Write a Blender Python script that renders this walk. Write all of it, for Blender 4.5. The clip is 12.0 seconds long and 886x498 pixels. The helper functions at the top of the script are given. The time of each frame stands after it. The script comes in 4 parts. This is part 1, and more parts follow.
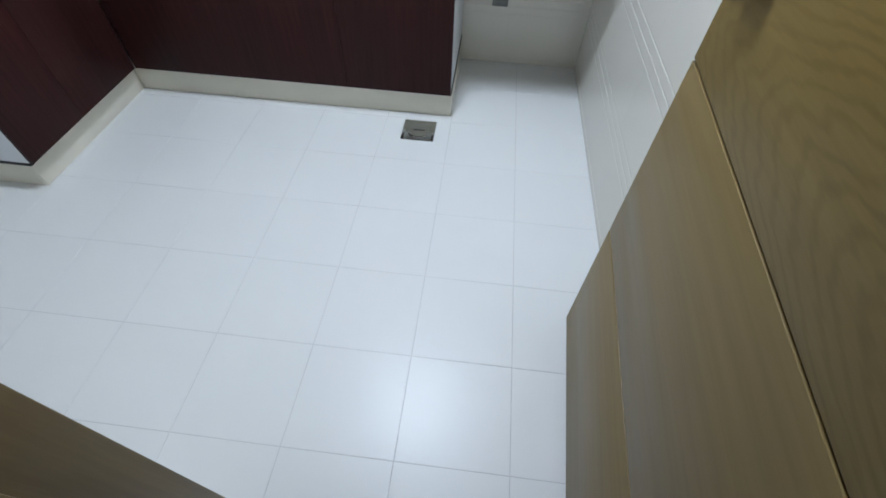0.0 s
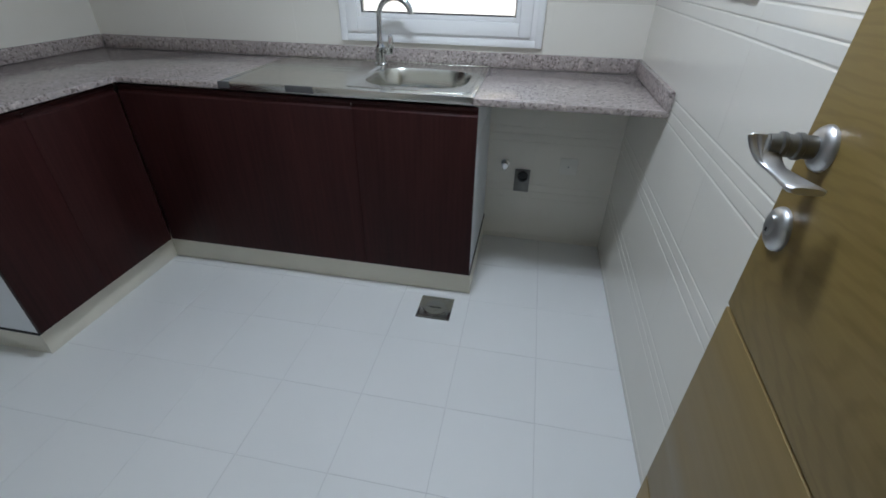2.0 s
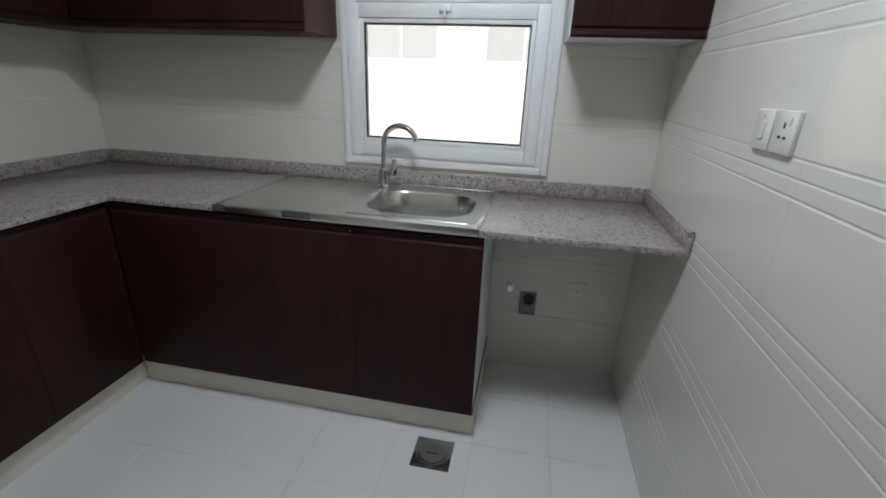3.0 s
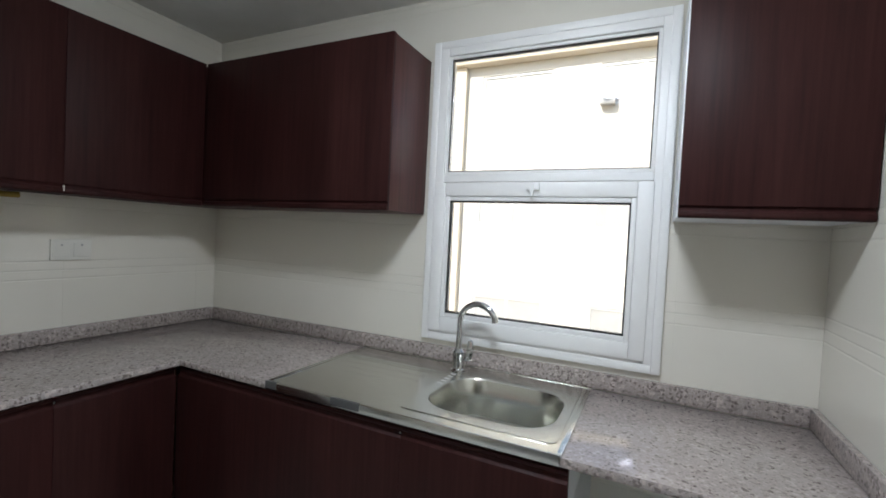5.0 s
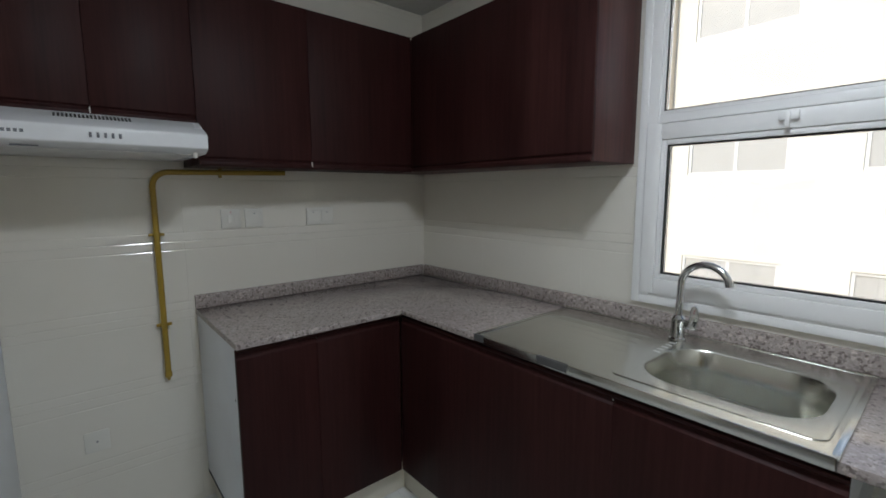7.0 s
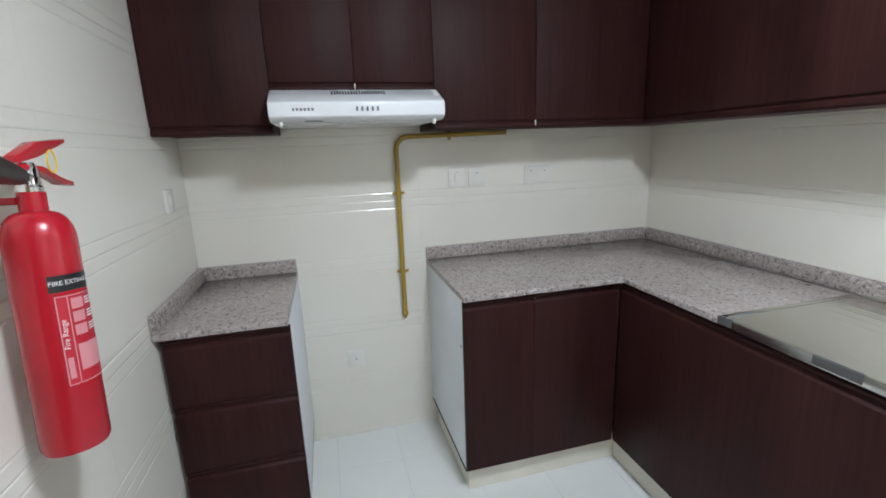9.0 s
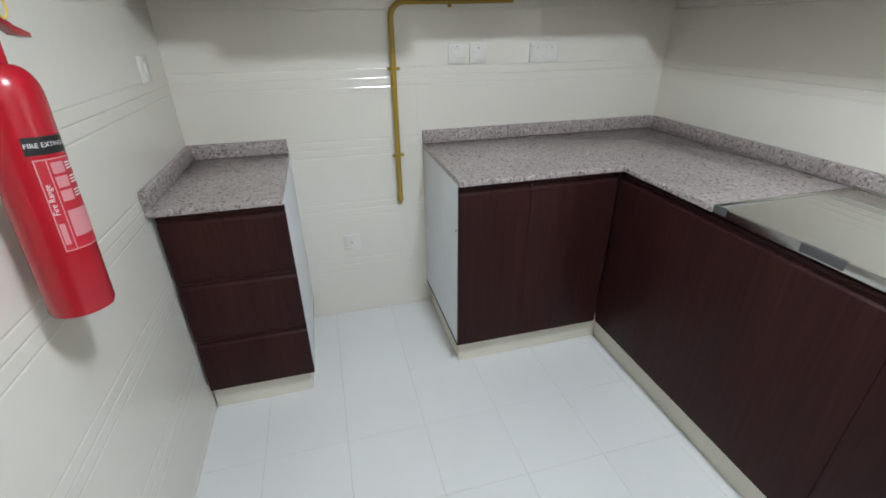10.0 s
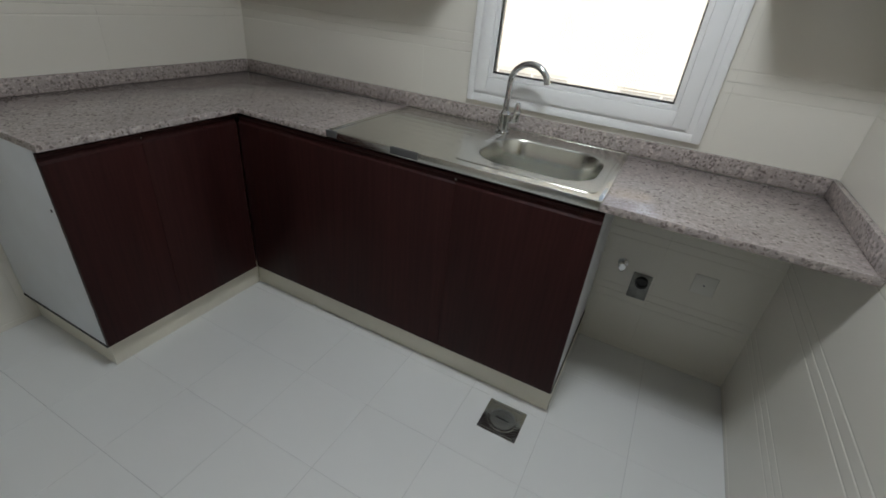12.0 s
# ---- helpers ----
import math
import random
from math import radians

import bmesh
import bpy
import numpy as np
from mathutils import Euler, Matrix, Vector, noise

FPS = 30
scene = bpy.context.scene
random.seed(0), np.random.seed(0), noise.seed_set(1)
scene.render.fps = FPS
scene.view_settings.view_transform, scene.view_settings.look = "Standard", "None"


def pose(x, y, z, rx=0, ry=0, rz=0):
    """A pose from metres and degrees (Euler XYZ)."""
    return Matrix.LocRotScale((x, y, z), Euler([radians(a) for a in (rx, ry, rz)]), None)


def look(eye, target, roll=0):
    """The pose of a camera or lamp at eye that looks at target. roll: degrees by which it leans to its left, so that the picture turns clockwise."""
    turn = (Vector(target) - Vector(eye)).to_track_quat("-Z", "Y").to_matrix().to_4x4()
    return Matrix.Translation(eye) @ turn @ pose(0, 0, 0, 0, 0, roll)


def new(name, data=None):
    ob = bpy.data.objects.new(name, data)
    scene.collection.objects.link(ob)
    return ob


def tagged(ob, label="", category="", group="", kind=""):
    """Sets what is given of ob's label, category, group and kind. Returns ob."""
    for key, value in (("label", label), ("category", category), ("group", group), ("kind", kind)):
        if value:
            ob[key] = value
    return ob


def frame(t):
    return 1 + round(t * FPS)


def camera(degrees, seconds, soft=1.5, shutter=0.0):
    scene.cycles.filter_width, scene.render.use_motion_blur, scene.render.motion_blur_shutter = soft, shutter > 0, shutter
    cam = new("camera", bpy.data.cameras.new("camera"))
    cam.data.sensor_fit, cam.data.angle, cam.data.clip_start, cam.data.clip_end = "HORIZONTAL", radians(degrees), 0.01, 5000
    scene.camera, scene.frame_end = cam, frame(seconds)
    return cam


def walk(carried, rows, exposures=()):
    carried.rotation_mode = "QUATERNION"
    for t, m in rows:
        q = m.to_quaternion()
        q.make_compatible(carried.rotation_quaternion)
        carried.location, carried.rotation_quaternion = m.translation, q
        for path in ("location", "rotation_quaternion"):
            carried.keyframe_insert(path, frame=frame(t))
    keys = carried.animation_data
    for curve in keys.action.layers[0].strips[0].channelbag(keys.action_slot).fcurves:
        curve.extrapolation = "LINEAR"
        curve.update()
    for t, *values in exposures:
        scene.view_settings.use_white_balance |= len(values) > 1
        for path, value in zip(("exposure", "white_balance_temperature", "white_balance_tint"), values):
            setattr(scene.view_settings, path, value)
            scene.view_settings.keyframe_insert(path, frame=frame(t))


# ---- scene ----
cam = camera(90.3, 12.0, soft=1.7)
PATH = [
    (0, (2.218, -2.375, 1.262), (2.121, -1.131, -0.301), 2.6),
    (0.5, (2.212, -2.366, 1.263), (2.121, -1.058, -0.247), 2.7),
    (0.7, (2.252, -2.343, 1.256), (2.112, -0.925, -0.148), 1.5),
    (1, (2.269, -2.32, 1.266), (2.103, -0.825, -0.053), 1.4),
    (1.2, (2.282, -2.3, 1.269), (2.082, -0.78, -0.015), 1.1),
    (1.5, (2.265, -2.279, 1.29), (2.022, -0.71, 0.073), 1.5),
    (1.8, (2.258, -2.22, 1.298), (1.978, -0.588, 0.176), 1.2),
    (2, (2.253, -2.174, 1.3), (1.949, -0.523, 0.213), 1.0),
    (2.2, (2.249, -2.122, 1.301), (1.94, -0.458, 0.236), 0.8),
    (2.5, (2.224, -2.06, 1.321), (1.927, -0.356, 0.317), 1.8),
    (2.8, (2.203, -2.014, 1.343), (1.893, -0.235, 0.483), 2.3),
    (3, (2.2, -1.985, 1.364), (1.859, -0.148, 0.65), 2.2),
    (3.2, (2.201, -1.975, 1.379), (1.862, -0.087, 0.812), 2.3),
    (4.8, (2.25, -1.717, 1.419), (1.528, 0.148, 1.428), 3.0),
    (5, (2.236, -1.696, 1.432), (1.376, 0.109, 1.372), 2.9),
    (5.5, (2.238, -1.656, 1.431), (1.192, 0.042, 1.287), 2.8),
    (6, (2.21, -1.662, 1.422), (0.995, -0.086, 1.221), 2.0),
    (6.5, (2.193, -1.663, 1.418), (0.817, -0.233, 1.171), 0.9),
    (7, (2.173, -1.678, 1.415), (0.658, -0.399, 1.158), -0.2),
    (7.5, (2.149, -1.69, 1.414), (0.473, -0.626, 1.172), -1.3),
    (7.7, (2.133, -1.711, 1.415), (0.404, -0.734, 1.174), -1.7),
    (9.3, (2.087, -1.742, 1.45), (0.2, -1.349, 0.915), -2.2),
    (9.5, (2.081, -1.737, 1.439), (0.234, -1.342, 0.783), -1.6),
    (10, (2.086, -1.744, 1.411), (0.362, -1.286, 0.505), -0.6),
    (10.2, (2.085, -1.772, 1.393), (0.394, -1.241, 0.465), 0.3),
    (10.5, (2.094, -1.767, 1.415), (0.473, -1.087, 0.462), 2.1),
    (10.8, (2.101, -1.786, 1.404), (0.638, -0.811, 0.45), 2.8),
    (11, (2.11, -1.808, 1.403), (0.789, -0.644, 0.455), 3.6),
    (11.2, (2.11, -1.817, 1.39), (0.925, -0.515, 0.441), 4.2),
    (11.5, (2.138, -1.822, 1.389), (1.15, -0.364, 0.441), 5.2),
    (12, (2.161, -1.841, 1.376), (1.434, -0.269, 0.375), 6.1),
]
EXPOSURES = [(0.0, 1.73, 5980, 10), (0.5, 1.68, 5980, 10), (1.0, 1.35, 6020, 10), (1.5, 1.19, 6040, 10), (2.0, 1.04, 6050, 10), (2.5, 0.96, 6170, 10), (3.2, 0.66, 6420, 10),
             (5.0, 1.04, 6470, 10), (5.5, 1.03, 6480, 10), (6.5, 0.63, 6540, 10), (7.5, 0.77, 6470, 10), (9.3, 1.89, 6300, 10), (10.0, 1.77, 6470, 10),
             (10.5, 1.75, 6620, 10), (10.75, 1.45, 6700, 10), (11.2, 0.71, 6720, 10), (12.0, 0.73, 6770, 10)]
walk(cam, [(t, look(eye, target, roll)) for t, eye, target, roll in PATH], EXPOSURES)

# ---- light ----
def world_sky():
    w = bpy.data.worlds.new("sky")
    scene.world = w
    w.use_nodes = True
    nt = w.node_tree
    sky = nt.nodes.new("ShaderNodeTexSky")
    sky.sky_type, sky.sun_disc = 'NISHITA', False
    sky.sun_elevation, sky.sun_rotation = radians(38), radians(198)
    nt.links.new(sky.outputs[0], nt.nodes["Background"].inputs[0])
    nt.nodes["Background"].inputs[1].default_value = SKY


SKY, SUN, LAMP = 0.15, 3.3, 34.0
world_sky()
sun = new("sun", bpy.data.lights.new("sun", 'SUN'))
sun.data.energy, sun.data.angle, sun.data.color = SUN, radians(0.5), (1.0, 0.95, 0.87)
sun.matrix_world = look((-6, -18, 15), (0, 0, 0))

# ---- plan ----
W, D, H = 2.715, 2.315, 2.44          # room: x 0..W, y -D..0, z 0..H
TOP = 0.905                            # worktop height
TILE = 0.010                           # wall tile thickness


# ---- materials ----
def shader(name):
    m = bpy.data.materials.new(name)
    m.use_nodes = True
    return m, m.node_tree, m.node_tree.nodes["Principled BSDF"]


def noise_node(nt, scale, detail=4.0, stretch=(1, 1, 1), rough=0.55):
    tc = nt.nodes.new("ShaderNodeTexCoord")
    mp = nt.nodes.new("ShaderNodeMapping")
    mp.inputs["Scale"].default_value = stretch
    nz = nt.nodes.new("ShaderNodeTexNoise")
    nz.inputs["Scale"].default_value, nz.inputs["Detail"].default_value = scale, detail
    nz.inputs["Roughness"].default_value = rough
    nt.links.new(tc.outputs["Object"], mp.inputs[0])
    nt.links.new(mp.outputs[0], nz.inputs["Vector"])
    return nz, mp


def ramp(nt, src, stops):
    r = nt.nodes.new("ShaderNodeValToRGB")
    el = r.color_ramp.elements
    while len(el) < len(stops):
        el.new(0.5)
    for e, (p, c) in zip(el, stops):
        e.position, e.color = p, (*c, 1)
    nt.links.new(src, r.inputs[0])
    return r


def mix(nt, fac, a, b, blend='MIX'):
    n = nt.nodes.new("ShaderNodeMix")
    n.data_type, n.blend_type = 'RGBA', blend
    for sock, v in ((n.inputs[0], fac), (n.inputs[6], a), (n.inputs[7], b)):
        if isinstance(v, (int, float)):
            sock.default_value = v
        elif isinstance(v, tuple):
            sock.default_value = (*v, 1)
        else:
            nt.links.new(v, sock)
    return n.outputs[2]


def bump(nt, bsdf, height, strength, distance=0.002):
    b = nt.nodes.new("ShaderNodeBump")
    b.inputs["Strength"].default_value, b.inputs["Distance"].default_value = strength, distance
    nt.links.new(height, b.inputs["Height"])
    nt.links.new(b.outputs[0], bsdf.inputs["Normal"])


def spread(nt, bsdf, src, lo, hi):
    r = nt.nodes.new("ShaderNodeMapRange")
    r.inputs[1].default_value, r.inputs[2].default_value = 0.3, 0.7
    r.inputs[3].default_value, r.inputs[4].default_value = lo, hi
    nt.links.new(src, r.inputs[0])
    nt.links.new(r.outputs[0], bsdf.inputs["Roughness"])


def plain(name, c, rough, metal=0.0, vary=0.06, scale=6.0, fine=180.0, bumpy=0.03):
    """Paint, plastic, metal: a colour that varies a little at two scales."""
    m, nt, b = shader(name)
    big, _ = noise_node(nt, scale)
    small, _ = noise_node(nt, fine, 2)
    lo, hi = tuple(x * (1 - vary) for x in c), tuple(min(1, x * (1 + vary)) for x in c)
    r = ramp(nt, big.outputs[0], ((0.3, lo), (0.7, hi)))
    nt.links.new(mix(nt, 0.3, r.outputs[0], mix(nt, small.outputs[0], lo, hi)), b.inputs["Base Color"])
    b.inputs["Metallic"].default_value = metal
    spread(nt, b, big.outputs[0], rough * 0.85, min(1, rough * 1.2))
    if bumpy:
        bump(nt, b, small.outputs[0], bumpy)
    return m


def glazed(name, c, rough, vary):
    """Glazed tile: each piece a slightly different tone, faint clouding, gentle waviness."""
    m, nt, b = shader(name)
    info = nt.nodes.new("ShaderNodeObjectInfo")
    cloud, mp = noise_node(nt, 5.0, 5)
    shift = nt.nodes.new("ShaderNodeVectorMath")
    shift.operation = 'SCALE'
    shift.inputs[0].default_value = (7.0, 11.0, 5.0)
    nt.links.new(info.outputs["Random"], shift.inputs["Scale"])
    nt.links.new(shift.outputs[0], mp.inputs["Location"])
    lo, hi = tuple(x * (1 - vary) for x in c), tuple(min(1, x * (1 + vary)) for x in c)
    tone = ramp(nt, info.outputs["Random"], ((0.0, lo), (1.0, hi)))
    speck = ramp(nt, cloud.outputs[0], ((0.3, (0.99, 0.99, 0.988)), (0.7, (1, 1, 1))))
    nt.links.new(mix(nt, 1.0, tone.outputs[0], speck.outputs[0], 'MULTIPLY'), b.inputs["Base Color"])
    spread(nt, b, cloud.outputs[0], rough * 0.95, rough * 1.06)
    wavy, _ = noise_node(nt, 9.0, 2)
    bump(nt, b, wavy.outputs[0], 0.035, 0.004)
    return m


def wood(name, dark, light, rough, along, grain, streak, coat=0.0, swing=0.29, spec=0.3):
    """Wood veneer with grain running along one axis ('x', 'y', 'z')."""
    m, nt, b = shader(name)
    st = {'x': (0.04, 1, 1), 'y': (1, 0.04, 1), 'z': (1, 1, 0.04)}[along]
    fine, _ = noise_node(nt, grain, 6, st, 0.65)
    wide, _ = noise_node(nt, streak, 3, tuple(min(1, s * 2.5) for s in st))
    mid = tuple((p + q) / 2 for p, q in zip(dark, light))
    r = ramp(nt, fine.outputs[0], ((0.32, dark), (0.5, mid), (0.68, light)))
    shade = ramp(nt, wide.outputs[0], ((0.3, (1 - swing, 1 - swing, 1 - swing)), (0.7, (1 + swing * 0.5, 1 + swing * 0.47, 1 + swing * 0.4))))
    nt.links.new(mix(nt, 1.0, r.outputs[0], shade.outputs[0], 'MULTIPLY'), b.inputs["Base Color"])
    spread(nt, b, wide.outputs[0], rough * 0.85, rough * 1.2)
    b.inputs["Coat Weight"].default_value = coat
    b.inputs["Specular IOR Level"].default_value = spec
    b.inputs["Coat Roughness"].default_value = 0.25
    bump(nt, b, fine.outputs[0], 0.10, 0.001)
    return m


def figured(name, dark, light, rough):
    """Oak veneer, grain lying along y, with arched figure."""
    m, nt, b = shader(name)
    tc = nt.nodes.new("ShaderNodeTexCoord")
    mp = nt.nodes.new("ShaderNodeMapping")
    mp.inputs["Scale"].default_value = (1.0, 0.45, 2.6)
    mp.inputs["Location"].default_value = (0.0, 0.12, -2.55)
    nt.links.new(tc.outputs["Object"], mp.inputs[0])
    rings = nt.nodes.new("ShaderNodeTexWave")
    rings.wave_type, rings.rings_direction = 'RINGS', 'X'
    rings.inputs["Scale"].default_value, rings.inputs["Distortion"].default_value = 12.0, 7.0
    rings.inputs["Detail"].default_value, rings.inputs["Detail Scale"].default_value = 3.0, 1.2
    nt.links.new(mp.outputs[0], rings.inputs["Vector"])
    fine, _ = noise_node(nt, 60.0, 5, (1, 0.05, 1), 0.6)
    wide, _ = noise_node(nt, 4.0, 3, (1, 0.35, 1))
    r = ramp(nt, fine.outputs[0], ((0.3, dark), (0.7, light)))
    arch = ramp(nt, rings.outputs[0], ((0.0, (0.88, 0.865, 0.83)), (0.55, (1.0, 1.0, 1.0))))
    shade = ramp(nt, wide.outputs[0], ((0.3, (0.92, 0.915, 0.90)), (0.7, (1.07, 1.065, 1.05))))
    col = mix(nt, 1.0, r.outputs[0], arch.outputs[0], 'MULTIPLY')
    nt.links.new(mix(nt, 1.0, col, shade.outputs[0], 'MULTIPLY'), b.inputs["Base Color"])
    spread(nt, b, wide.outputs[0], rough * 0.9, rough * 1.15)
    b.inputs["Specular IOR Level"].default_value = 0.2
    bump(nt, b, fine.outputs[0], 0.06, 0.0008)
    return m


def granite(name, sizes=(125.0, 300.0), contrast=1.0, gloss=(0.16, 0.24), spec=0.6, flecks=0.07):
    """Pink-grey granite: irregular cream, grey-pink and brown grains at two sizes, with dark clusters."""
    m, nt, b = shader(name)
    tc = nt.nodes.new("ShaderNodeTexCoord")
    warp = nt.nodes.new("ShaderNodeTexNoise")
    warp.inputs["Scale"].default_value, warp.inputs["Detail"].default_value = 110.0, 3.0
    nt.links.new(tc.outputs["Object"], warp.inputs["Vector"])
    push = nt.nodes.new("ShaderNodeVectorMath")
    push.operation = 'MULTIPLY_ADD'
    push.inputs[1].default_value = (0.005, 0.005, 0.005)
    nt.links.new(warp.outputs["Color"], push.inputs[0])
    nt.links.new(tc.outputs["Object"], push.inputs[2])
    layers = []
    for scale in sizes:
        v = nt.nodes.new("ShaderNodeTexVoronoi")
        v.inputs["Scale"].default_value = scale
        nt.links.new(push.outputs[0], v.inputs["Vector"])
        sep = nt.nodes.new("ShaderNodeSeparateColor")
        nt.links.new(v.outputs["Color"], sep.inputs[0])
        layers.append(sep)
    a, c = layers
    mean = (0.380, 0.335, 0.316)

    def tone_of(k):
        return tuple(max(0.02, q * (1 + (k - 1) * contrast)) for q in mean)

    stops = ((0.0, 0.45), (0.11, 0.58), (0.15, 0.93), (0.5, 1.0), (0.84, 1.06), (0.88, 1.42), (1.0, 1.55))
    base = ramp(nt, a.outputs[0], tuple((p, tone_of(k)) for p, k in stops))
    small = ramp(nt, c.outputs[0], tuple((p, tone_of(k)) for p, k in stops))
    col = mix(nt, 0.35, base.outputs[0], small.outputs[0])
    patch, _ = noise_node(nt, 135.0, 2, (1, 1, 1), 0.5)
    dark = ramp(nt, patch.outputs[0], ((0.66, (0, 0, 0)), (0.70, (0.7, 0.7, 0.7))))
    col = mix(nt, dark.outputs[0], col, (0.15, 0.108, 0.10))
    fleck = nt.nodes.new("ShaderNodeTexVoronoi")
    fleck.inputs["Scale"].default_value = 145.0
    nt.links.new(push.outputs[0], fleck.inputs["Vector"])
    pick = nt.nodes.new("ShaderNodeSeparateColor")
    nt.links.new(fleck.outputs["Color"], pick.inputs[0])
    chosen = ramp(nt, pick.outputs[0], ((flecks, (0.7, 0.7, 0.7)), (flecks + 0.03, (0, 0, 0))))
    col = mix(nt, chosen.outputs[0], col, (0.085, 0.062, 0.055))
    cloud, _ = noise_node(nt, 3.5, 4)
    tone = ramp(nt, cloud.outputs[0], ((0.3, (0.93, 0.92, 0.92)), (0.7, (1.07, 1.06, 1.06))))
    nt.links.new(mix(nt, 1.0, col, tone.outputs[0], 'MULTIPLY'), b.inputs["Base Color"])
    spread(nt, b, cloud.outputs[0], *gloss)
    b.inputs["Specular IOR Level"].default_value = spec
    return m


def brushed(name, c, rough, stretch):
    m, nt, b = shader(name)
    hair, _ = noise_node(nt, 240.0, 3, stretch)
    cloud, _ = noise_node(nt, 4.0, 4)
    lo = tuple(x * 0.86 for x in c)
    nt.links.new(mix(nt, cloud.outputs[0], lo, c), b.inputs["Base Color"])
    b.inputs["Metallic"].default_value = 1.0
    spread(nt, b, cloud.outputs[0], rough * 0.92, rough * 1.1)
    bump(nt, b, hair.outputs[0], 0.025, 0.0005)
    return m


def clear_glass(name):
    m, nt, b = shader(name)
    b.inputs["Base Color"].default_value = (0.97, 0.985, 0.98, 1)
    b.inputs["Roughness"].default_value = 0.0
    b.inputs["IOR"].default_value = 1.45
    b.inputs["Transmission Weight"].default_value = 1.0
    return m


def glow(name, c, power):
    m, nt, b = shader(name)
    b.inputs["Base Color"].default_value = (0.8, 0.8, 0.8, 1)
    b.inputs["Emission Color"].default_value = (*c, 1)
    b.inputs["Emission Strength"].default_value = power
    return m


WALL_TILE = glazed("wall_tile_glaze", (0.772, 0.744, 0.668), 0.085, 0.004)
FLOOR_TILE = glazed("floor_tile_glaze", (0.785, 0.795, 0.780), 0.36, 0.006)
GROUT = plain("grout", (0.73, 0.695, 0.60), 0.7)
FLOOR_GROUT = plain("floor_grout", (0.45, 0.45, 0.445), 0.85)
PAINT = plain("ceiling_paint", (0.78, 0.78, 0.76), 0.75, bumpy=0.08)
MAHOGANY = wood("mahogany_laminate", (0.0265, 0.0082, 0.0078), (0.0435, 0.0137, 0.0127), 0.50, 'z', 70.0, 6.0, 0.0, 0.30, 0.14)
# Lighter, slightly glossier copy of the laminate: window light painted into its colour.
MAHOGANY_LIT = wood("mahogany_laminate_lit", (0.050, 0.0170, 0.0160), (0.090, 0.0300, 0.0280), 0.42, 'z', 70.0, 6.0, 0.0, 0.19, 0.3)
OAK = wood("oak_veneer", (0.214, 0.149, 0.055), (0.252, 0.179, 0.071), 0.42, 'y', 40.0, 9.0, 0.0, 0.12)
OAK_FIGURED = figured("oak_veneer_figured", (0.220, 0.151, 0.046), (0.264, 0.185, 0.060), 0.42)
OAK_UP = wood("oak_veneer_upright", (0.160, 0.108, 0.042), (0.215, 0.152, 0.062), 0.42, 'z', 60.0, 8.0, 0.0, 0.15)
MELAMINE = plain("white_melamine", (0.74, 0.77, 0.80), 0.35, bumpy=0.01)
KICK = plain("cream_kickboard", (0.78, 0.745, 0.64), 0.4, bumpy=0.02)
DARK = plain("black_edging", (0.012, 0.012, 0.012), 0.6)
GRANITE = granite("pink_grey_granite", gloss=(0.10, 0.17), spec=0.7, contrast=0.68, flecks=0.035)
GRANITE_EDGE = granite("granite_sawn_edge", (105.0, 260.0), 1.1, (0.3, 0.45), 0.4, 0.09)
STEEL = brushed("brushed_steel", (0.68, 0.68, 0.635), 0.23, (0.05, 1, 1))
# Deck steel in a darker tone: the bowl's shade is put into the colour.
BOWL_SHADED = brushed("brushed_steel_shaded", (0.58, 0.58, 0.53), 0.24, (0.05, 1, 1))
CHROME = plain("chrome", (0.72, 0.73, 0.74), 0.07, 1.0, bumpy=0.0)
SATIN = plain("satin_nickel", (0.56, 0.565, 0.57), 0.36, 1.0, bumpy=0.0)
DRAIN_METAL = plain("dull_drain_steel", (0.48, 0.48, 0.46), 0.2, 1.0)
TARNISHED = plain("tarnished_steel", (0.20, 0.20, 0.19), 0.38, 0.8, vary=0.25, scale=40.0)
UPVC = plain("white_window_profile", (0.90, 0.905, 0.90), 0.38, vary=0.02, bumpy=0.01)
GASKET = plain("black_gasket", (0.015, 0.015, 0.016), 0.6)
GLASS = clear_glass("window_glass")
HOOD_WHITE = plain("white_enamel", (0.78, 0.80, 0.82), 0.25, bumpy=0.0)
SOCKET_WHITE = plain("white_socket_plastic", (0.76, 0.748, 0.69), 0.2, bumpy=0.0)
GAS_YELLOW = plain("yellow_pipe_paint", (0.36, 0.235, 0.03), 0.35, vary=0.12)
RED = plain("red_enamel", (0.43, 0.010, 0.022), 0.22, vary=0.04, bumpy=0.0)
LABEL_RED = plain("label_red", (0.48, 0.014, 0.03), 0.45)
LABEL_PINK = plain("label_pink", (0.62, 0.25, 0.27), 0.45)
LABEL_WHITE = plain("label_white", (0.78, 0.75, 0.74), 0.45)
BLACK = plain("black_rubber", (0.014, 0.014, 0.015), 0.45)
YELLOW_TIE = plain("yellow_plastic_tie", (0.75, 0.50, 0.03), 0.4)
RENDERED = plain("cream_render", (0.62, 0.595, 0.54), 0.85, vary=0.05, scale=0.6, fine=20)
TAN = plain("tan_render", (0.64, 0.57, 0.46), 0.85, vary=0.05, scale=0.6, fine=20)
FAR_GLASS = plain("grey_window_glass", (0.40, 0.395, 0.385), 0.4)
SILVER = plain("aluminium", (0.66, 0.66, 0.65), 0.45, 0.2)
SAND = plain("sandy_ground", (0.40, 0.33, 0.24), 0.95, vary=0.15, scale=0.4, fine=8)
LED = glow("lamp_diffuser", (0.915, 1.0, 1.11), LAMP)
DARK_TAPE = plain("dark_grey_tape", (0.085, 0.085, 0.085), 0.4)
GREY_PRINT = plain("grey_print", (0.16, 0.17, 0.19), 0.5)


